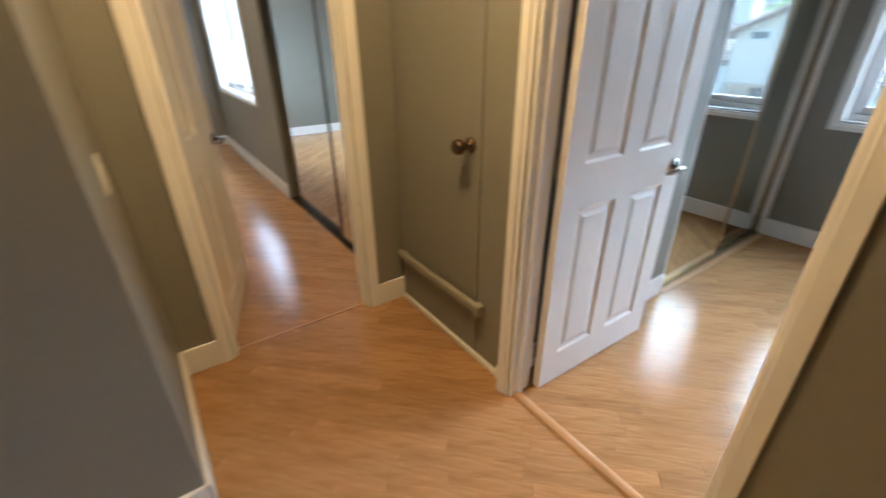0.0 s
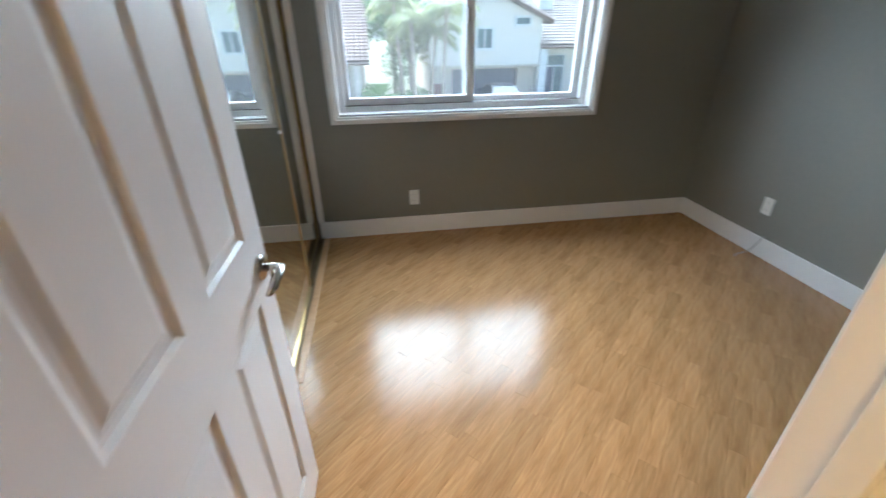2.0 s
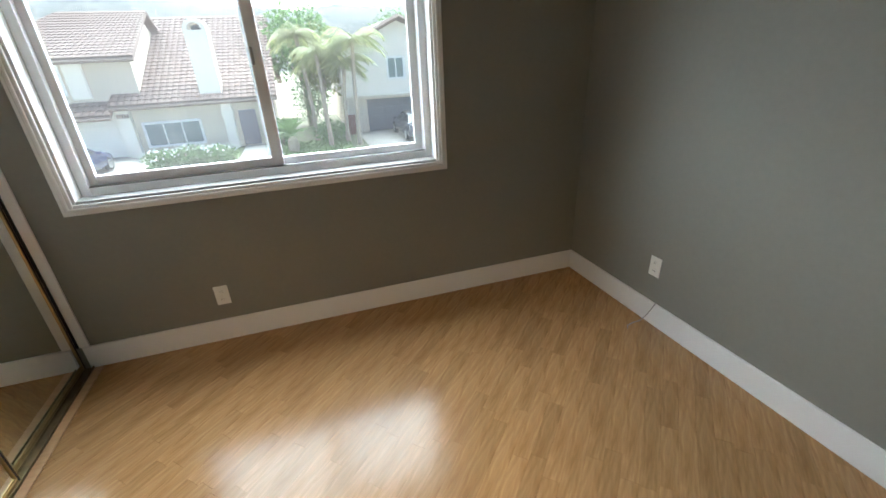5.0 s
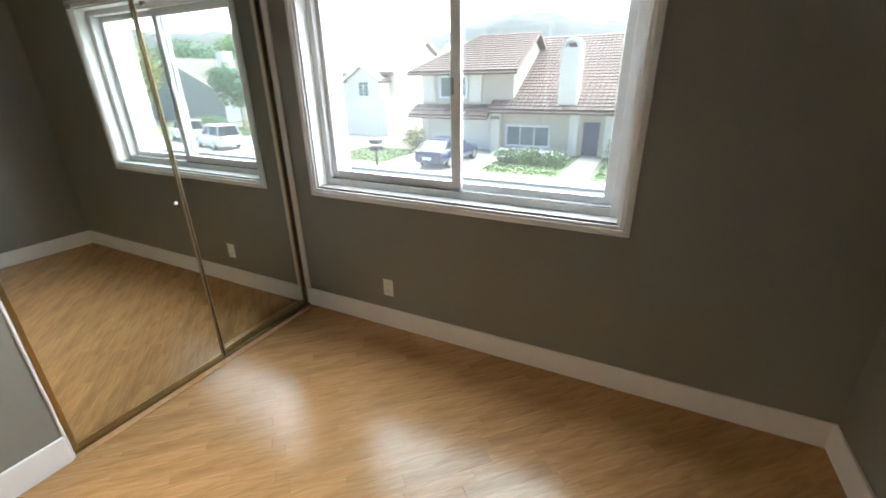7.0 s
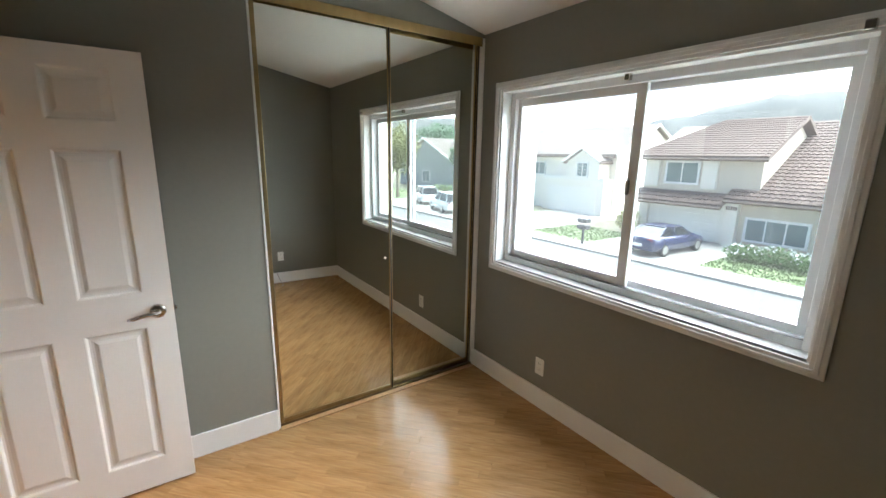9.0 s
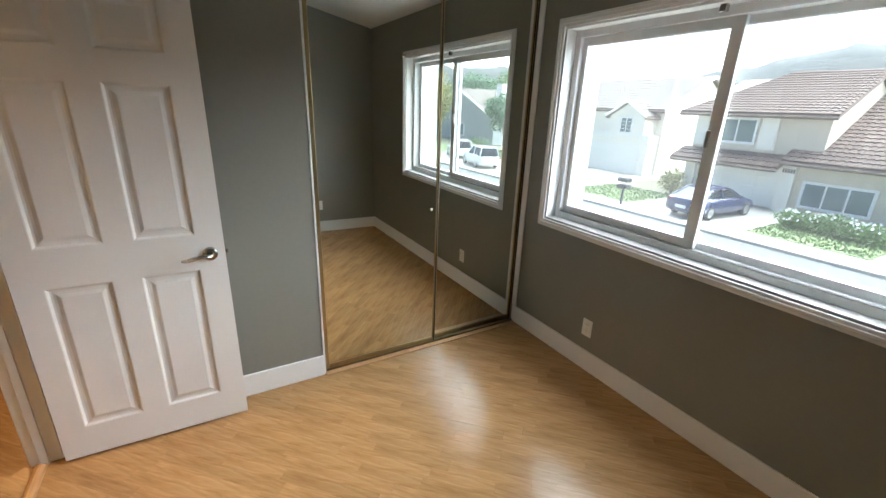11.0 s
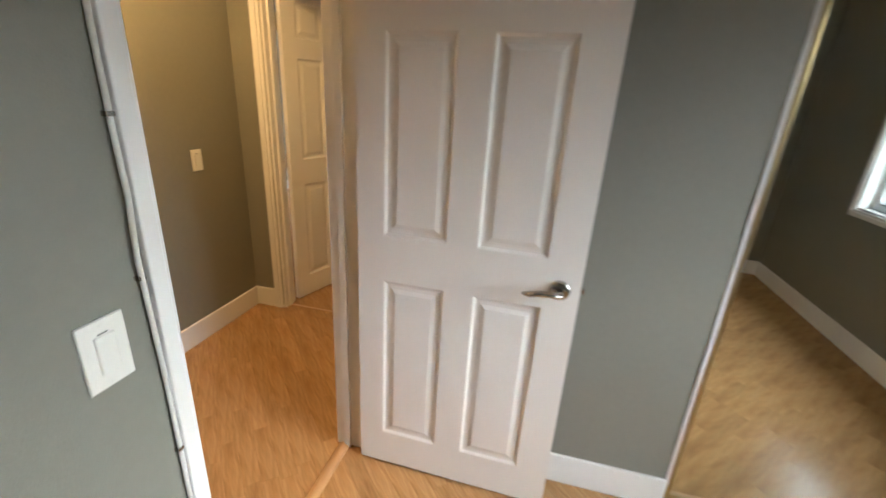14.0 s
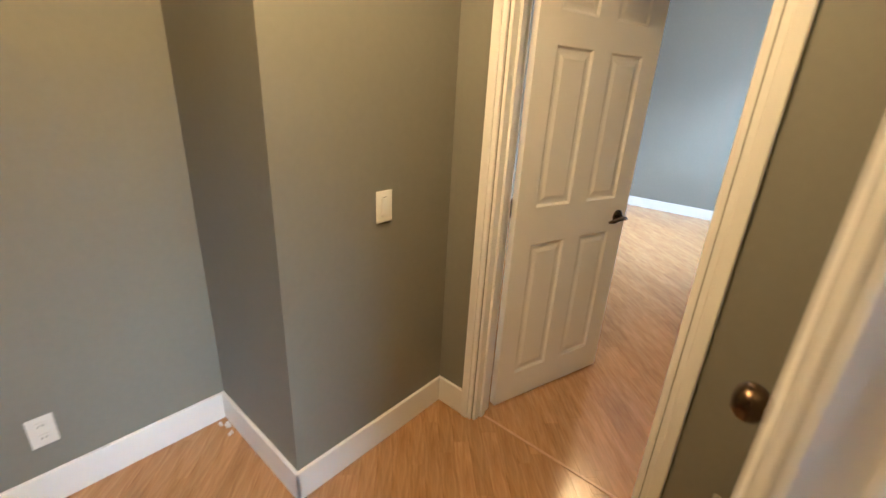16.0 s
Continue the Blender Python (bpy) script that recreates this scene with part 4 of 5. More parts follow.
def house_window(house, x, y0, y1, z0, z1, panes=2, muntin=0, trim_mat=WTRIM):
    """A framed window on a front that faces -x."""
    w = empty("window")
    w.parent = house
    f = 0.09
    part("frame", ring(bmesh.new(), x - 0.05, x + 0.04, y0 - f, y1 + f, z0 - f, z1 + f, f), trim_mat, w)
    step = (y1 - y0) / panes
    for i in range(panes):
        a, b = y0 + i * step, y0 + (i + 1) * step
        pane = part("pane", box(bmesh.new(), x - 0.005, x + 0.01, a + 0.03, b - 0.03, z0 + 0.02, z1 - 0.02), PANE, w)
        part("sash", ring(bmesh.new(), x - 0.03, x + 0.012, a + 0.002, b - 0.002, z0 + 0.002, z1 - 0.002, 0.035), trim_mat, w)
        for k in range(1, muntin + 1):
            zz = z0 + (z1 - z0) * k / (muntin + 1)
            part("muntin", box(bmesh.new(), x - 0.02, x - 0.004, a + 0.03, b - 0.03, zz - 0.015, zz + 0.015), trim_mat, w)


def porch_pillar(house, d, material):
    part("pillar", box(bmesh.new(), *d, bevel=0.02), material, house)


def garage_door(house, x, y0, y1, z0, z1, material, cols=4, rows=4):
    g = empty("garage_door")
    g.parent = house
    part("leaf", box(bmesh.new(), x, x + 0.05, y0, y1, z0, z1), material, g)
    sy, sz = (y1 - y0) / cols, (z1 - z0) / rows
    for i in range(cols):
        for k in range(rows):
            part("panel", box(bmesh.new(), x - 0.02, x + 0.001, y0 + i * sy + 0.07, y0 + (i + 1) * sy - 0.07, z0 + k * sz + 0.05, z0 + (k + 1) * sz - 0.05, bevel=0.012), material, g)
    return g


# tan house across the street
h2 = empty("house")
tagged(h2, "tan stucco two-storey house with brown tile roof and white garage", "house", "houses across the street")
bm = bmesh.new()
prism(bm, [(28.2, G), (28.2, -0.42), (36, 3.72), (43.8, -0.42), (43.8, G)], 1.3, 8.6)
part("wall", bm, TAN, h2)
bm = bmesh.new()
box(bm, 28.6, 37.0, 8.62, 14.0, G, -0.3)
box(bm, 28.3, 28.6, 8.62, 8.95, G, -0.3)
box(bm, 28.3, 28.6, 13.4, 14.0, G, -0.3)
box(bm, 28.3, 28.6, 8.95, 13.4, -0.85, -0.3)
part("wall", bm, PALE, h2)
bm = bmesh.new()
prism(bm, [(28.4, -0.3), (28.4, 1.80), (32.5, 3.80), (36.6, 1.80), (36.6, -0.3)], 7.5, 13.9)
part("wall", bm, TAN, h2)
for y0, y1 in ((12.95, 13.85), (9.6, 10.4)):
    bpart("pilaster", (28.25, 28.42, y0, y1, 0.0, 1.75), PALE, h2, bevel=0.02)
roof(h2, [((27.5, 8.8, -0.40), (27.5, 0.9, -0.40), (36, 8.8, 4.05), (36, 0.9, 4.05)),
          ((44.5, 0.9, -0.40), (44.5, 8.8, -0.40), (36, 0.9, 4.05), (36, 8.8, 4.05)),
          ((27.7, 14.6, 1.82), (27.7, 7.1, 1.82), (32.5, 11.2, 4.12), (32.5, 7.1, 4.12)),
          ((37.3, 7.1, 1.82), (37.3, 14.6, 1.82), (32.5, 7.1, 4.12), (32.5, 11.2, 4.12)),
          ((37.3, 14.6, 1.82), (27.7, 14.6, 1.82), (32.55, 11.2, 4.12), (32.5, 11.2, 4.12)),
          ((27.2, 14.4, -0.78), (27.2, 8.75, -0.78), (28.45, 14.4, -0.2), (28.45, 8.75, -0.2))])
garage_door(h2, 28.45, 8.97, 13.38, G, -0.86, GARW)
house_window(h2, 28.36, 10.66, 12.5, 0.28, 1.5)
house_window(h2, 28.15, 5.1, 7.75, -2.55, -1.4, panes=3)
porch_pillar(h2, (27.85, 28.4, 8.15, 8.75, G, -0.45), PALE)
for k in range(5):
    bpart("dentil", (27.80, 27.852, 8.18 + k * 0.115, 8.25 + k * 0.115, -1.0, -0.8), FASCIA, h2)
porch_pillar(h2, (27.85, 28.3, 3.35, 3.85, G, -0.6), PALE)
porch_pillar(h2, (27.85, 28.3, 1.5, 1.9, G, -0.6), PALE)
bpart("pillar_cap", (27.80, 28.35, 3.3, 3.9, -1.25, -0.9), PALE, h2, bevel=0.02)
fd = bpart("front_door", (28.12, 28.19, 2.2, 3.1, G + 0.05, -1.05), BLUEDOOR, h2, bevel=0.01)
for z in (-2.7, -1.95):
    bpart("door_panel", (28.10, 28.125, 2.35, 2.95, z, z + 0.6), BLUEDOOR, fd, bevel=0.01)
ch = bpart("chimney", (27.95, 28.95, 3.62, 4.68, -0.6, 2.9), PALE, h2, bevel=0.03)
bm = bmesh.new()
for k in range(10):
    a0, a1 = math.pi * k / 10, math.pi * (k + 1) / 10
    v = [(4.15 - 0.53 * math.cos(a), 2.9 + 0.53 * math.sin(a)) for a in (a0, a1)]
    u = [(4.15 - 0.34 * math.cos(a), 2.9 + 0.34 * math.sin(a)) for a in (a0, a1)]
    for x in (27.93, 28.97):
        bm.faces.new([bm.verts.new((x, *p)) for p in (v[0], v[1], u[1], u[0])])
    bm.faces.new([bm.verts.new(p) for p in ((27.93, *v[0]), (27.93, *v[1]), (28.97, *v[1]), (28.97, *v[0]))])
    bm.faces.new([bm.verts.new(p) for p in ((27.93, *u[0]), (27.93, *u[1]), (28.97, *u[1]), (28.97, *u[0]))])
part("cap", bm, PALE, ch, "arched stucco chimney cap")
bpart("flue", (28.2, 28.7, 3.95, 4.35, 2.9, 3.12), BLACKBOX, ch)

# white gabled house farther along
h1 = empty("house")
tagged(h1, "white stucco two-storey house with pale tile roof", "house", "houses across the street")
bm = bmesh.new()
prism(bm, [(33, G), (33, 1.95), (38, 4.25), (43, 1.95), (43, G)], 19.0, 36)
part("wall", bm, PALE, h1)
bm = bmesh.new()
v = [(19.6, 0.0), (19.6, 1.45), (21.2, 2.35), (22.8, 1.45), (22.8, 0.0)]
a = [bm.verts.new((31.6, *p)) for p in v]
b = [bm.verts.new((33.1, *p)) for p in v]
bm.faces.new(a)
bm.faces.new(b[::-1])
for i in range(5):
    bm.faces.new((a[i], a[(i + 1) % 5], b[(i + 1) % 5], b[i]))
box(bm, 31.8, 33.1, 19.2, 25.5, G, 0.0)
part("wall", bm, PALE, h1)
roof(h1, [((32.4, 36.3, 1.9), (32.4, 18.7, 1.9), (38, 36.3, 4.5), (38, 18.7, 4.5)),
          ((43.6, 18.7, 1.9), (43.6, 36.3, 1.9), (38, 18.7, 4.5), (38, 36.3, 4.5)),
          ((31.3, 19.4, 1.38), (34.6, 19.4, 1.38), (31.3, 21.2, 2.5), (34.6, 21.2, 2.5)),
          ((34.6, 23.0, 1.38), (31.3, 23.0, 1.38), (34.6, 21.2, 2.5), (31.3, 21.2, 2.5))], SHINGLE)
bm = bmesh.new()
for s in (-1, 1):
    sweep(bm, [(38 + s * 5.7, 18.62, 1.85), (38 + s * 2.8, 18.62, 3.18), (38, 18.62, 4.5)], 0.13, seg=4)
    sweep(bm, [(31.25, 21.2 + s * 1.85, 1.36), (31.25, 21.2 + s * 0.9, 1.92), (31.25, 21.2, 2.5)], 0.10, seg=4)
part("bargeboard", bm, WTRIM, h1)
house_window(h1, 31.57, 20.7, 21.7, 0.15, 1.25, panes=2, muntin=3)
house_window(h1, 32.97, 26.5, 28.0, 0.1, 1.2, panes=2)
garage_door(h1, 31.76, 19.8, 24.9, G, -0.8, GARW)
bpart("band", (31.74, 31.8, 19.2, 25.5, -0.12, 0.06), WTRIM, h1, bevel=0.01)

# gabled house with a dark garage door
h3 = empty("house")
tagged(h3, "cream two-storey gabled house with dark grey garage door", "house", "houses across the street")
bm = bmesh.new()
v = [(-9.5, -0.85), (-9.5, 1.75), (-6.2, 3.15), (-2.9, 1.75), (-2.9, -0.85)]
a = [bm.verts.new((28.2, *p)) for p in v]
b = [bm.verts.new((40, *p)) for p in v]
bm.faces.new(a)
bm.faces.new(b[::-1])
for i in range(5):
    bm.faces.new((a[i], a[(i + 1) % 5], b[(i + 1) % 5], b[i]))
part("wall", bm, PALE, h3)
bm = bmesh.new()
box(bm, 28.9, 40, -9.4, -8.35, G, -0.85)
box(bm, 28.9, 40, -4.15, -3.0, G, -0.85)
box(bm, 28.9, 40, -8.35, -4.15, -1.08, -0.85)
box(bm, 29.3, 40, -8.35, -4.15, G, -1.08)
part("wall", bm, TAN, h3)
bm = bmesh.new()
box(bm, 29.5, 40, -14.5, -9.4, G, 0.25)
part("wall", bm, PALE, h3)
roof(h3, [((27.6, -2.5, 1.60), (40, -2.5, 1.60), (27.6, -6.2, 3.28), (40, -6.2, 3.28)),
          ((40, -9.9, 1.60), (27.6, -9.9, 1.60), (40, -6.2, 3.28), (27.6, -6.2, 3.28)),
          ((28.1, -9.55, 0.25), (28.1, -14.8, 0.25), (34, -9.55, 2.9), (34, -14.8, 2.9)),
          ((39.9, -14.8, 0.25), (39.9, -9.55, 0.25), (34, -14.8, 2.9), (34, -9.55, 2.9))], SHINGLE)
bm = bmesh.new()
for s in (-1, 1):
    sweep(bm, [(27.55, -6.2 + s * 3.75, 1.57), (27.55, -6.2 + s * 1.8, 2.45), (27.55, -6.2, 3.28)], 0.13, seg=4)
part("bargeboard", bm, FASCIA, h3)
bpart("beam", (28.15, 28.95, -9.5, -2.95, -0.95, -0.80), TAN, h3, bevel=0.02)
garage_door(h3, 29.22, -8.33, -4.17, G, -1.1, GARG)
house_window(h3, 28.16, -6.45, -5.5, 0.1, 1.2, panes=2)
house_window(h3, 28.16, -8.75, -7.85, 1.35, 1.75, panes=1)
entry = empty("front_door")
entry.parent = h3
bm = bmesh.new()
for d in ((-11.75, -11.65, G, -0.35), (-11.05, -10.97, G, -1.05), (-10.45, -10.35, G, -0.35), (-11.65, -10.45, -1.1, -1.0), (-11.65, -10.45, -0.42, -0.35)):
    box(bm, 29.38, 29.5, *d, bevel=0.01)
part("frame", bm, WTRIM, entry)
bpart("door_leaf", (29.42, 29.48, -10.97, -10.45, G, -1.1), BLUEDOOR, entry)
bpart("side_light", (29.43, 29.48, -11.65, -11.05, G, -1.1), PANE, entry)
bpart("transom", (29.43, 29.48, -11.65, -10.45, -1.0, -0.42), PANE, entry)
bpart("pillar", (28.3, 28.8, -10.1, -9.6, G, 0.15), WTRIM, h3, bevel=0.02)
bpart("pillar", (28.3, 28.8, -12.9, -12.4, G, 0.15), WTRIM, h3, bevel=0.02)
bpart("chimney", (32.4, 33.5, -11.7, -10.7, 1.5, 4.6), WTRIM, h3, bevel=0.03)
bpart("gate", (28.4, 28.5, -3.4, -2.75, G, -1.85), TERRA, h3, bevel=0.02)

# houses farther down the street
h4 = empty("house")
tagged(h4, "grey-blue house with a grey roof and white chimney", "house", "houses across the street")
bm = bmesh.new()
v = [(-58, G), (-58, 0.6), (-50, 3.9), (-42, 0.6), (-42, G)]
a = [bm.verts.new((36, *p)) for p in v]
b = [bm.verts.new((50, *p)) for p in v]
bm.faces.new(a)
bm.faces.new(b[::-1])
for i in range(5):
    bm.faces.new((a[i], a[(i + 1) % 5], b[(i + 1) % 5], b[i]))
part("wall", bm, GREYH, h4)
roof(h4, [((35.4, -41.3, 0.35), (50.6, -41.3, 0.35), (35.4, -50, 4.1), (50.6, -50, 4.1)),
          ((50.6, -58.7, 0.35), (35.4, -58.7, 0.35), (50.6, -50, 4.1), (35.4, -50, 4.1))], SHINGLE)
house_window(h4, 35.95, -51, -49, -2.2, -0.6, panes=2)
bpart("chimney", (39.5, 40.8, -46.5, -45.2, 0.5, 4.8), WTRIM, h4, bevel=0.03)
bm = bmesh.new()
for s in (-1, 1):
    sweep(bm, [(35.35, -50 + s * 8.75, 0.3), (35.35, -50 + s * 4.4, 2.2), (35.35, -50, 4.1)], 0.16, seg=4)
part("bargeboard", bm, WTRIM, h4)
h5 = empty("house")
tagged(h5, "plain tan house with a tile roof down the street", "house", "houses across the street")
bm = bmesh.new()
prism(bm, [(30, G), (30, 0.9), (36, 3.7), (42, 0.9), (42, G)], -26, -16)
part("wall", bm, TAN, h5)
roof(h5, [((29.3, -15.6, 0.8), (29.3, -26.4, 0.8), (36, -15.6, 4.0), (36, -26.4, 4.0)),
          ((42.7, -26.4, 0.8), (42.7, -15.6, 0.8), (36, -26.4, 4.0), (36, -15.6, 4.0))])
house_window(h5, 29.95, -19.5, -17.5, -2.2, -0.9)
garage_door(h5, 29.92, -25.5, -20.7, G, -0.9, GARW)


# ---- outside: plants ----
def leaf_cloud(bm, centre, radii, count, size, rng, shell=0.55):
    for _ in range(count):
        d = Vector((rng.gauss(0, 1), rng.gauss(0, 1), rng.gauss(0, 1))).normalized()
        r = shell + (1 - shell) * rng.random() ** 0.6
        lump = 1 + 0.25 * noise.noise(d * 2.3 + Vector(centre) * 0.37)
        p = Vector(centre) + Vector((d.x * radii[0], d.y * radii[1], d.z * radii[2])) * r * lump
        t = Vector((rng.gauss(0, 1), rng.gauss(0, 1), rng.gauss(0, 1))).normalized()
        s = t.cross(d + Vector((0.01, 0.02, 0.03))).normalized()
        k = size * rng.uniform(0.6, 1.3)
        bm.faces.new([bm.verts.new(p + q) for q in (t * k, s * k * 0.45, -t * k, -s * k * 0.45)])


def tree(x, y, height, crown, material, seed, label, leaf=0.16, count=2600):
    rng = random.Random(seed)
    thing = empty("tree", pose(x, y, G))
    tagged(thing, label, "tree")
    bm = bmesh.new()
    sweep(bm, [(0, 0, -0.1), (0.03, 0.02, height * 0.2), (-0.03, 0.05, height * 0.45), (0.02, 0, height * 0.7)], [0.20, 0.15, 0.11, 0.05], seg=8)
    tops = []
    for i in range(6):
        a = i * 1.05 + rng.random() * 0.5
        q = (math.cos(a) * crown[0] * 0.55, math.sin(a) * crown[1] * 0.55, height * rng.uniform(0.55, 0.85))
        sweep(bm, [(0, 0, height * 0.35), (q[0] * 0.5, q[1] * 0.5, height * 0.5), q], [0.08, 0.05, 0.02], seg=6)
        tops.append(q)
    part("trunk", bm, BARK, thing)
    bm = bmesh.new()
    for q in tops:
        leaf_cloud(bm, q, (crown[0] * 0.6, crown[1] * 0.6, crown[2] * 0.55), count // 8, leaf, rng, 0.3)
    leaf_cloud(bm, (0, 0, height * 0.68), crown, count // 4, leaf, rng, 0.5)
    part("crown", bm, material, thing)
    return thing


def shrub(x, y, radii, material, seed, label, category="bush", leaf=0.09, count=900, flowers=0):
    rng = random.Random(seed)
    thing = empty("shrub", pose(x, y, G))
    tagged(thing, label, category)
    bm = bmesh.new()
    for i in range(5):
        a = i * 1.3
        sweep(bm, [(0, 0, -0.02), (math.cos(a) * radii[0] * 0.3, math.sin(a) * radii[1] * 0.3, radii[2] * 0.8), (math.cos(a) * radii[0] * 0.6, math.sin(a) * radii[1] * 0.6, radii[2] * 1.3)], [0.03, 0.02, 0.01], seg=5)
    part("stems", bm, BARK, thing)
    bm = bmesh.new()
    leaf_cloud(bm, (0, 0, radii[2] * 0.95), radii, count, leaf, rng, 0.25)
    part("leaves", bm, material, thing)
    if flowers:
        bm = bmesh.new()
        for _ in range(flowers):
            a, e = rng.uniform(0, 6.28), rng.uniform(0.05, 1.3)
            p = Vector((math.cos(a) * math.cos(e) * radii[0], math.sin(a) * math.cos(e) * radii[1], radii[2] * 0.95 + math.sin(e) * radii[2])) * 1.02
            for k in range(3):
                t = Vector((rng.gauss(0, 1), rng.gauss(0, 1), rng.gauss(0, 1))).normalized() * 0.07
                s = Vector((rng.gauss(0, 1), rng.gauss(0, 1), rng.gauss(0, 1))).normalized() * 0.06
                bm.faces.new([bm.verts.new(p + q) for q in (t, s, -t, -s)])
        part("flowers", bm, PETAL, thing, "white blossoms")
    return thing


def palm(x, y, height, lean, seed, fronds=22, reach=1.9):
    rng = random.Random(seed)
    thing = empty("palm_tree", pose(x, y, G))
    tagged(thing, "slender palm tree with arching yellow-green fronds", "palm tree", "palms in the front yard")
    bm = bmesh.new()
    top = Vector((lean[0], lean[1], height))
    pts = [(lean[0] * k * k, lean[1] * k * k, height * k - 0.05) for k in (0, 0.2, 0.4, 0.6, 0.8, 1.0)]
    sweep(bm, pts, [0.15, 0.11, 0.10, 0.095, 0.09, 0.10], seg=10)
    part("trunk", bm, BARK, thing)
    for i in range(fronds):
        bm = bmesh.new()
        a = i * 2.4 + rng.random() * 0.4
        rise = rng.uniform(-0.2, 1.2)
        L = reach * rng.uniform(0.8, 1.15)
        d = Vector((math.cos(a), math.sin(a), 0))
        side = Vector((-d.y, d.x, 0))
        spine = []
        for k in range(9):
            s = k / 8
            spine.append(top + d * (L * s * (1 - 0.15 * s)) + Vector((0, 0, L * (rise * s - (0.55 + 0.55 * rise) * s * s))))
        sweep(bm, spine, [0.022 - 0.0023 * k for k in range(9)], seg=4)
        for k in range(34):
            s = 0.12 + 0.86 * k / 34
            j = min(7, int(s * 8))
            p = spine[j].lerp(spine[j + 1], s * 8 - j)
            ln = 0.55 * math.sin(math.pi * min(1, s * 0.85 + 0.15)) + 0.12
            for sd in (-1, 1):
                tip = p + side * sd * ln * 0.8 + d * ln * 0.35 + Vector((0, 0, -ln * 0.55))
                bm.faces.new([bm.verts.new(q) for q in (p - d * 0.02, p + d * 0.02, tip)])
        part("frond", bm, PALMLEAF, thing)
    return thing


palm(25.6, -1.5, 4.6, (0.2, 0.1), 11)
palm(26.3, -2.5, 4.1, (0.1, -0.3), 12)
palm(25.2, -3.0, 5.2, (-0.2, -0.2), 13)
palm(27.5, -0.9, 5.6, (0.1, 0.3), 14)
for (x, y, r, m, sd, lb, n, fl) in (
        (24.6, 6.4, (0.75, 0.9, 0.42), LEAF, 21, "low green flowering shrub with white blossoms", 700, 34),
        (24.7, 5.1, (0.75, 0.95, 0.45), LEAF, 22, "low green flowering shrub with white blossoms", 700, 40),
        (24.6, 3.9, (0.75, 0.8, 0.42), LEAF, 23, "low green flowering shrub with white blossoms", 700, 30),
        (26.8, 13.7, (0.8, 0.8, 0.85), LEAFY, 24, "rounded yellow-green shrub beside the garage", 900, 0),
        (26.6, -1.6, (0.7, 1.0, 0.65), LEAF, 25, "clipped green hedge shrub", 900, 0),
        (27.3, 1.0, (0.6, 0.6, 0.8), LEAF, 26, "green shrub beside a front door", 700, 0),
        (29.5, 25.5, (0.9, 0.9, 1.1), LEAFD, 27, "dark green shrub before the white house", 800, 0),
        (33.0, -41.0, (1.2, 2.5, 0.6), LEAF, 28, "low green hedge along a front yard", 900, 0),
        (33.5, -1.1, (1.6, 1.5, 1.9), LEAF, 41, "large green shrub filling the gap between two houses", 2200, 0),
        (27.0, -12.9, (0.6, 0.8, 0.5), LEAF, 29, "low green shrub near an entry", 500, 0)):
    shrub(x, y, r, m, sd, lb, count=n, flowers=fl)

# spiky cycad
cyc = empty("cycad", pose(25.0, 0.45, G) @ Matrix.Scale(1.5, 4))
tagged(cyc, "spiky bright green cycad in the front yard", "plant")
bm = bmesh.new()
lathe(bm, [(0.16, -0.05), (0.2, 0.15), (0.17, 0.4), (0.1, 0.5)], seg=10)
part("trunk", bm, BARK, cyc)
rng0 = random.Random(5)
for i in range(34):
    a, e = i * 2.4, rng0.uniform(0.1, 1.3)
    d = Vector((math.cos(a) * math.cos(e), math.sin(a) * math.cos(e), math.sin(e)))
    s = Vector((-math.sin(a), math.cos(a), 0))
    bm = bmesh.new()
    for k in range(16):
        p = Vector((0, 0, 0.5)) + d * (0.15 + 0.055 * k) + Vector((0, 0, -0.0016 * k * k))
        ln = 0.20 * math.sin(math.pi * (k + 2) / 19)
        for sd in (-1, 1):
            bm.faces.new([bm.verts.new(q) for q in (p - d * 0.016, p + d * 0.016, p + s * sd * ln + d * ln * 0.6)])
    part("frond", bm, LEAF, cyc)

tree(31.0, -33.0, 6.0, (2.3, 2.3, 2.2), LEAFD, 31, "dense rounded green street tree", count=3600, leaf=0.2)
tree(24.6, -38.0, 8.0, (2.2, 2.2, 3.2), LEAFY, 38, "tall light green tree by the street", count=3000, leaf=0.2)
tree(36.0, -9.0, 7.5, (2.6, 2.6, 2.6), LEAF, 32, "green tree behind the gabled house")
tree(34.0, -0.8, 7.5, (2.4, 2.2, 3.0), LEAF, 33, "tall green tree between two houses", count=3200)
tree(31.5, -1.8, 6.0, (1.8, 1.6, 2.4), LEAFY, 37, "yellow-green tree behind the palms", count=2200)
tree(52.0, -52.0, 11.0, (4.5, 4.5, 3.5), LEAFD, 34, "tall tree beyond the grey house", leaf=0.3)
tree(46.0, -62.0, 10.0, (4.5, 4.5, 3.5), LEAFD, 35, "tall tree down the street", leaf=0.3)
tree(60.0, -66.0, 13.0, (5.0, 5.0, 4.0), LEAF, 36, "tall tree down the street", leaf=0.3)

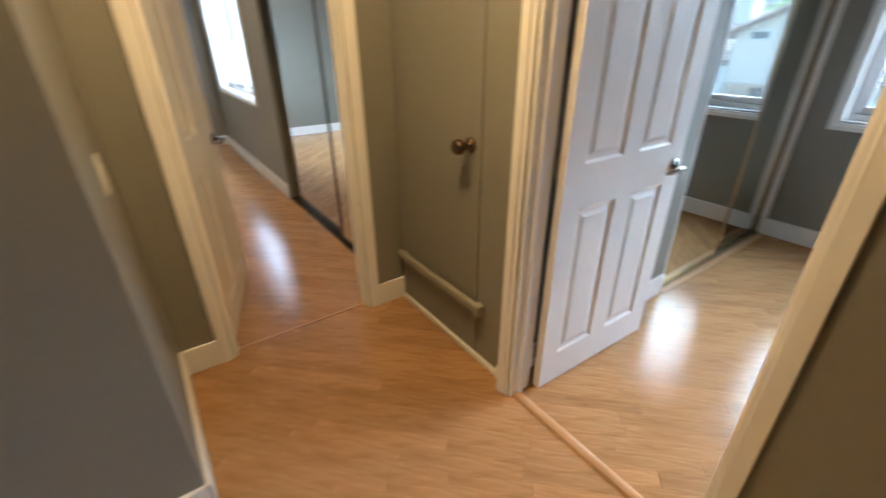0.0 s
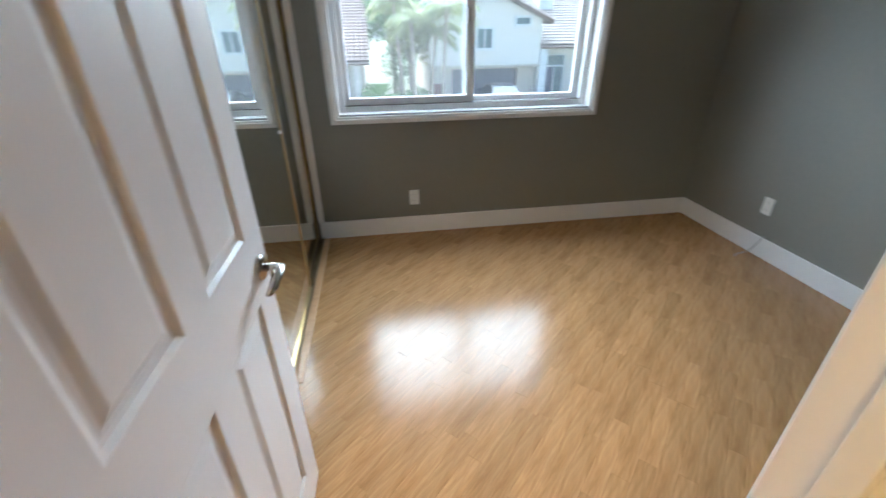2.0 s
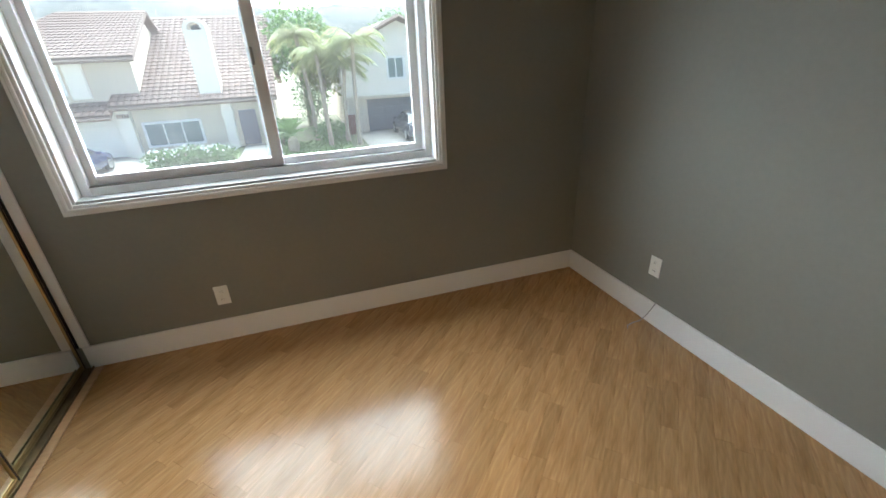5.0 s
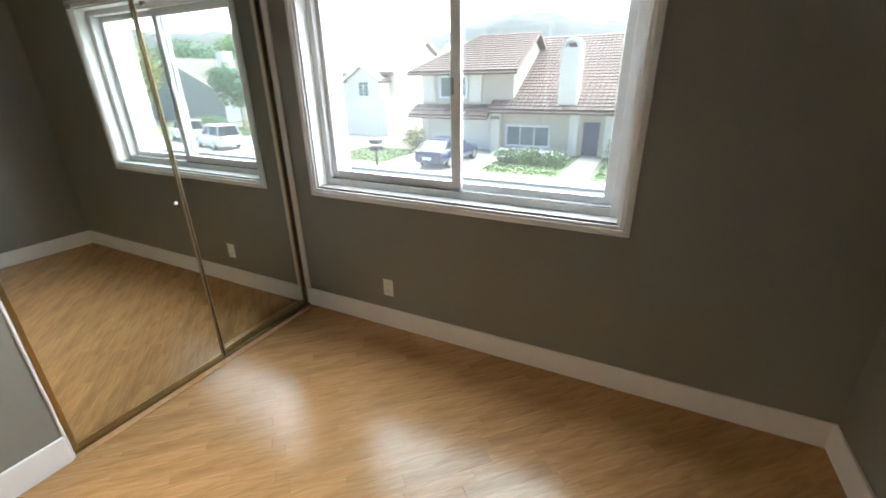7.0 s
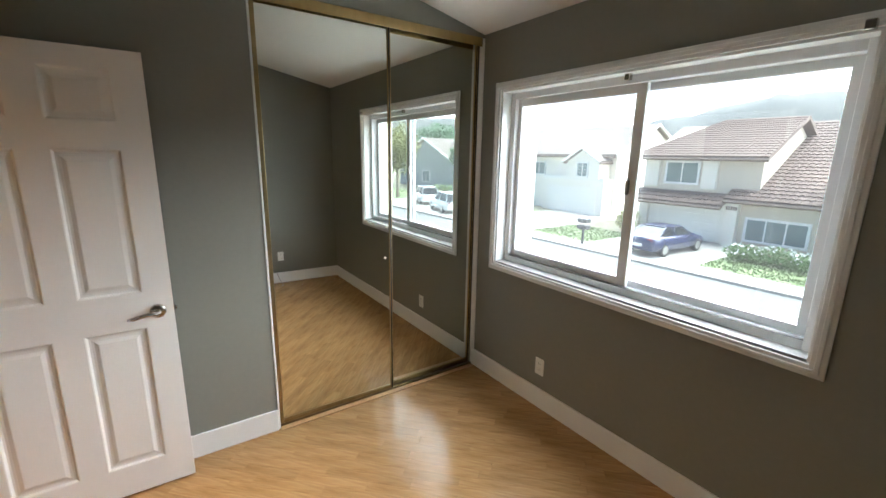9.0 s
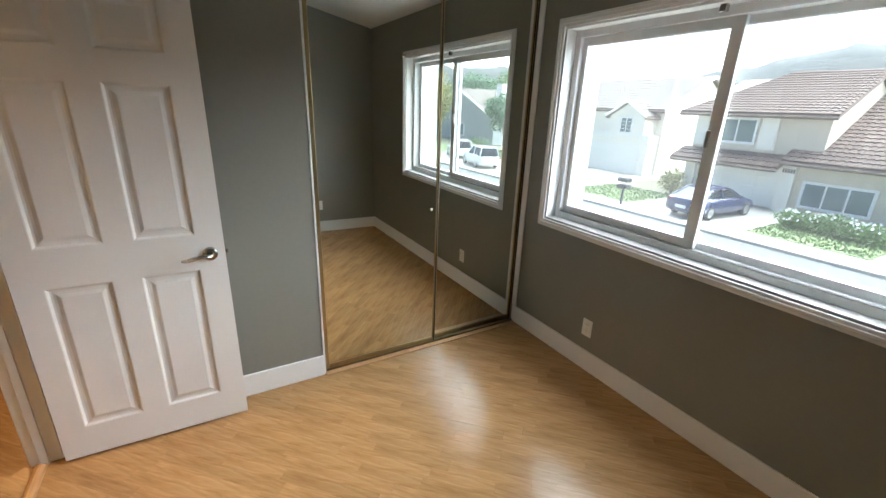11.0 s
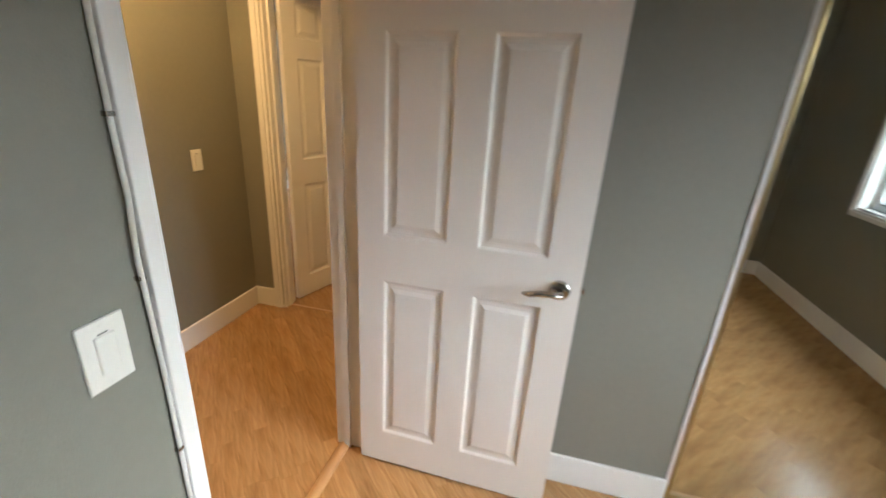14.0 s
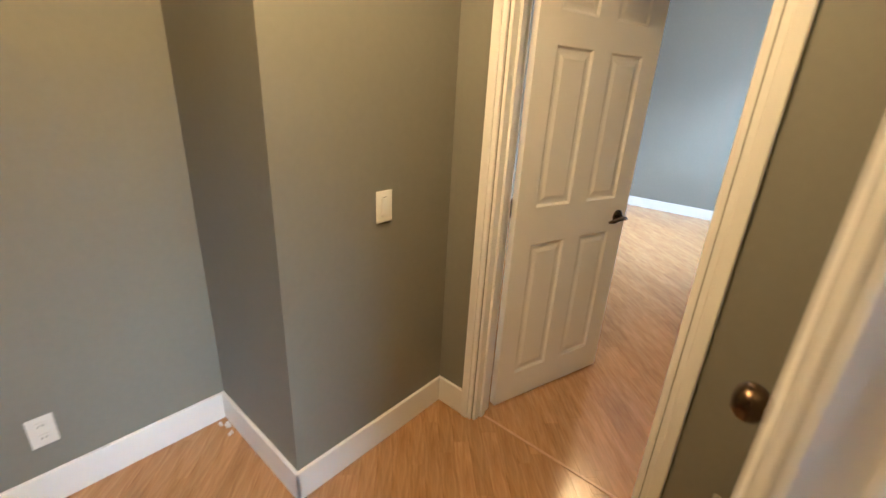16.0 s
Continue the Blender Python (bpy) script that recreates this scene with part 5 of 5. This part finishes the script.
# hill with woods
bm = bmesh.new()
grid = []
for i in range(181):
    az = -75 + i * 0.75
    el = 5.0 + 1.9 * math.exp(-((az - 16) / 8) ** 2) - 2.6 * math.exp(-((az - 42) / 12) ** 2)
    col = []
    for k in range(7):
        s = k / 6
        d = 170 + 110 * s
        h = (d * math.tan(radians(el)) + 4.5) * math.sin(s * math.pi / 2) ** 0.8
        px, py = 2 + d * math.cos(radians(az)), d * math.sin(radians(az))
        h += (2.6 * noise.noise(Vector((px * 0.07, py * 0.07, 0))) + 1.6 * noise.noise(Vector((px * 0.23, py * 0.23, 3)))) * s
        col.append(bm.verts.new((px, py, G - 0.2 + max(h, 0))))
    grid.append(col)
for a, b in zip(grid, grid[1:]):
    for k in range(6):
        bm.faces.new((a[k], a[k + 1], b[k + 1], b[k]))
structure(part("hill_backdrop", bm, HILLM, smooth=True), "wooded hill beyond the houses", "hill")


# ---- outside: cars and mailbox ----
def car(name, x, y, heading, paint, label, tall=0.0, length=4.7):
    """A car lofted from cross sections, nose along +x before the turn."""
    thing = empty(name, pose(x, y, G + 0.004, 0, 0, heading))
    tagged(thing, label, "car")
    L = length
    bm = bmesh.new()
    stations = [(-0.5, 0.45, 0.78, 0.66), (-0.485, 0.32, 0.92, 0.80), (-0.44, 0.26, 0.97 + tall * 0.1, 0.88), (-0.30, 0.24, 0.99 + tall * 0.1, 0.91),
                (-0.05, 0.23, 0.97 + tall * 0.1, 0.92), (0.16, 0.23, 0.95 + tall * 0.1, 0.92), (0.30, 0.24, 0.86 + tall * 0.15, 0.90), (0.43, 0.26, 0.76 + tall * 0.15, 0.86),
                (0.485, 0.32, 0.66, 0.76), (0.5, 0.42, 0.58, 0.62)]
    rings = []
    for s, zb, zt, w in stations:
        zm = (zb + zt) / 2
        rings.append([bm.verts.new((s * L, q[0], q[1])) for q in
                      ((-w * 0.86, zb), (-w, zb + 0.12), (-w * 1.0, zm), (-w * 0.95, zt - 0.05), (-w * 0.86, zt), (0, zt + 0.03),
                       (w * 0.86, zt), (w * 0.95, zt - 0.05), (w * 1.0, zm), (w, zb + 0.12), (w * 0.86, zb))])
    for a, b in zip(rings, rings[1:]):
        for i in range(11):
            bm.faces.new((a[i], a[(i + 1) % 11], b[(i + 1) % 11], b[i]))
    bm.faces.new(rings[0])
    bm.faces.new(rings[-1][::-1])
    part("body", bm, paint, thing, smooth=True)
    zr = 1.42 + tall
    bm = bmesh.new()
    back, front = (-0.47, 0.20) if tall else (-0.40, 0.20)
    rb, rf = (-0.43, 0.02) if tall else (-0.24, 0.03)
    lo = [(back, 0.80), (front, 0.80)]
    hi = [(rb, 0.62), (rf, 0.62)]
    ring_lo = [bm.verts.new((s * L, sd * w, 0.93 + tall * 0.1)) for s, w in lo for sd in (-1, 1)]
    ring_hi = [bm.verts.new((s * L, sd * w, zr - 0.06)) for s, w in hi for sd in (-1, 1)]
    order = (0, 1, 3, 2)
    for i in range(4):
        a, b = order[i], order[(i + 1) % 4]
        bm.faces.new((ring_lo[a], ring_lo[b], ring_hi[b], ring_hi[a]))
    bm.faces.new([ring_hi[i] for i in order])
    bmesh.ops.bevel(bm, geom=list(bm.edges), offset=0.03, segments=2, affect="EDGES")
    part("glasshouse", bm, CARGLASS, thing)
    bm = bmesh.new()
    box(bm, rb * L + 0.02, rf * L - 0.02, -0.62, 0.62, zr - 0.075, zr, bevel=0.035)
    for sd in (-1, 1):
        for (s0, w0), (s1, w1) in (((back, 0.80), (rb, 0.62)), ((front, 0.80), (rf, 0.62)), ((-0.12, 0.81), (-0.13, 0.63))):
            sweep(bm, [(s0 * L, sd * w0, 0.93), ((s0 + s1) / 2 * L, sd * (w0 + w1) / 2 * 1.01, (0.93 + zr) / 2), (s1 * L, sd * w1, zr - 0.04)], 0.035, seg=6)
    part("roof", bm, paint, thing)
    for s in (-0.30, 0.315):
        for sd in (-1, 1):
            wbm = bmesh.new()
            lathe(wbm, [(0.20, sd * 0.70), (0.32, sd * 0.72), (0.335, sd * 0.78), (0.32, sd * 0.90), (0.23, sd * 0.915)], axis="y", at=(s * L, 0, 0.335), seg=22)
            wheel = part("wheel", wbm, TYRE, thing, smooth=True)
            wbm = bmesh.new()
            lathe(wbm, [(0.225, sd * 0.905), (0.215, sd * 0.92), (0.06, sd * 0.915), (0.03, sd * 0.925)], axis="y", at=(s * L, 0, 0.335), seg=16)
            part("rim", wbm, RIM, wheel)
    for sd in (-1, 1):
        part("tail_light", box(bmesh.new(), -0.493 * L, -0.475 * L, sd * 0.58 - 0.15, sd * 0.58 + 0.15, 0.78, 0.90, bevel=0.012), REDLAMP, thing)
        part("headlight", box(bmesh.new(), 0.455 * L, 0.485 * L, sd * 0.58 - 0.14, sd * 0.58 + 0.14, 0.60, 0.70, bevel=0.02), WTRIM, thing)
        part("side_mirror", box(bmesh.new(), 0.13 * L, 0.16 * L, sd * 0.99 - 0.08, sd * 0.99 + 0.08, 0.93, 1.05, bevel=0.02), paint, thing)
    part("licence_plate", box(bmesh.new(), -0.5045 * L, -0.500 * L, -0.26, 0.26, 0.50, 0.64, bevel=0.004), WTRIM, thing)
    return thing


car("sedan", 23.6, 9.65, -3, CARBLUE, "dark blue sedan parked on a driveway")
car("sedan", 26.2, -6.4, 0, CARDARK, "dark grey car parked before a garage")
car("suv", 22.6, -25.6, -75, CARWHITE, "white sport utility car parked along the street", tall=0.25, length=4.6)
car("suv", 24.4, -31.8, -70, CARWHITE, "white sport utility car parked along the street", tall=0.25, length=4.6)

mb = empty("mailbox", pose(21.2, 12.9, G))
tagged(mb, "pair of dark mailboxes on a post by the kerb", "mailbox")
bpart("post", (-0.05, 0.05, -0.05, 0.05, -0.1, 1.1), BLACKBOX, mb, bevel=0.01)
for z in (0.85, 1.2):
    bm = bmesh.new()
    box(bm, -0.24, 0.24, -0.30, 0.30, z, z + 0.24, bevel=0.06)
    part("box", bm, BLACKBOX, mb)

# ---- laminate strips ----
lay_floor("floor_bedroom", "light oak laminate bedroom floor laid diagonally", (1.215, XW, YR - 0.11, 1.16), 3, 300, (2.6, -0.1))
lay_floor("floor_hall", "light oak laminate hall floor laid diagonally", (-0.72, 1.215, YR, FY0 + 0.055), 5, 260, (0.5, 1.1))
lay_floor("floor_far_room", "light oak laminate floor of the farther bedroom", (FXW, 1.22, FY0 + 0.055, FYN), 7, 0, (0.5, 3))
lay_floor("floor_stair_foot", "oak laminate floor at the foot of the stairs", (-1.15, -0.72, -0.65, 0.41), 9, 0, (0, 0))
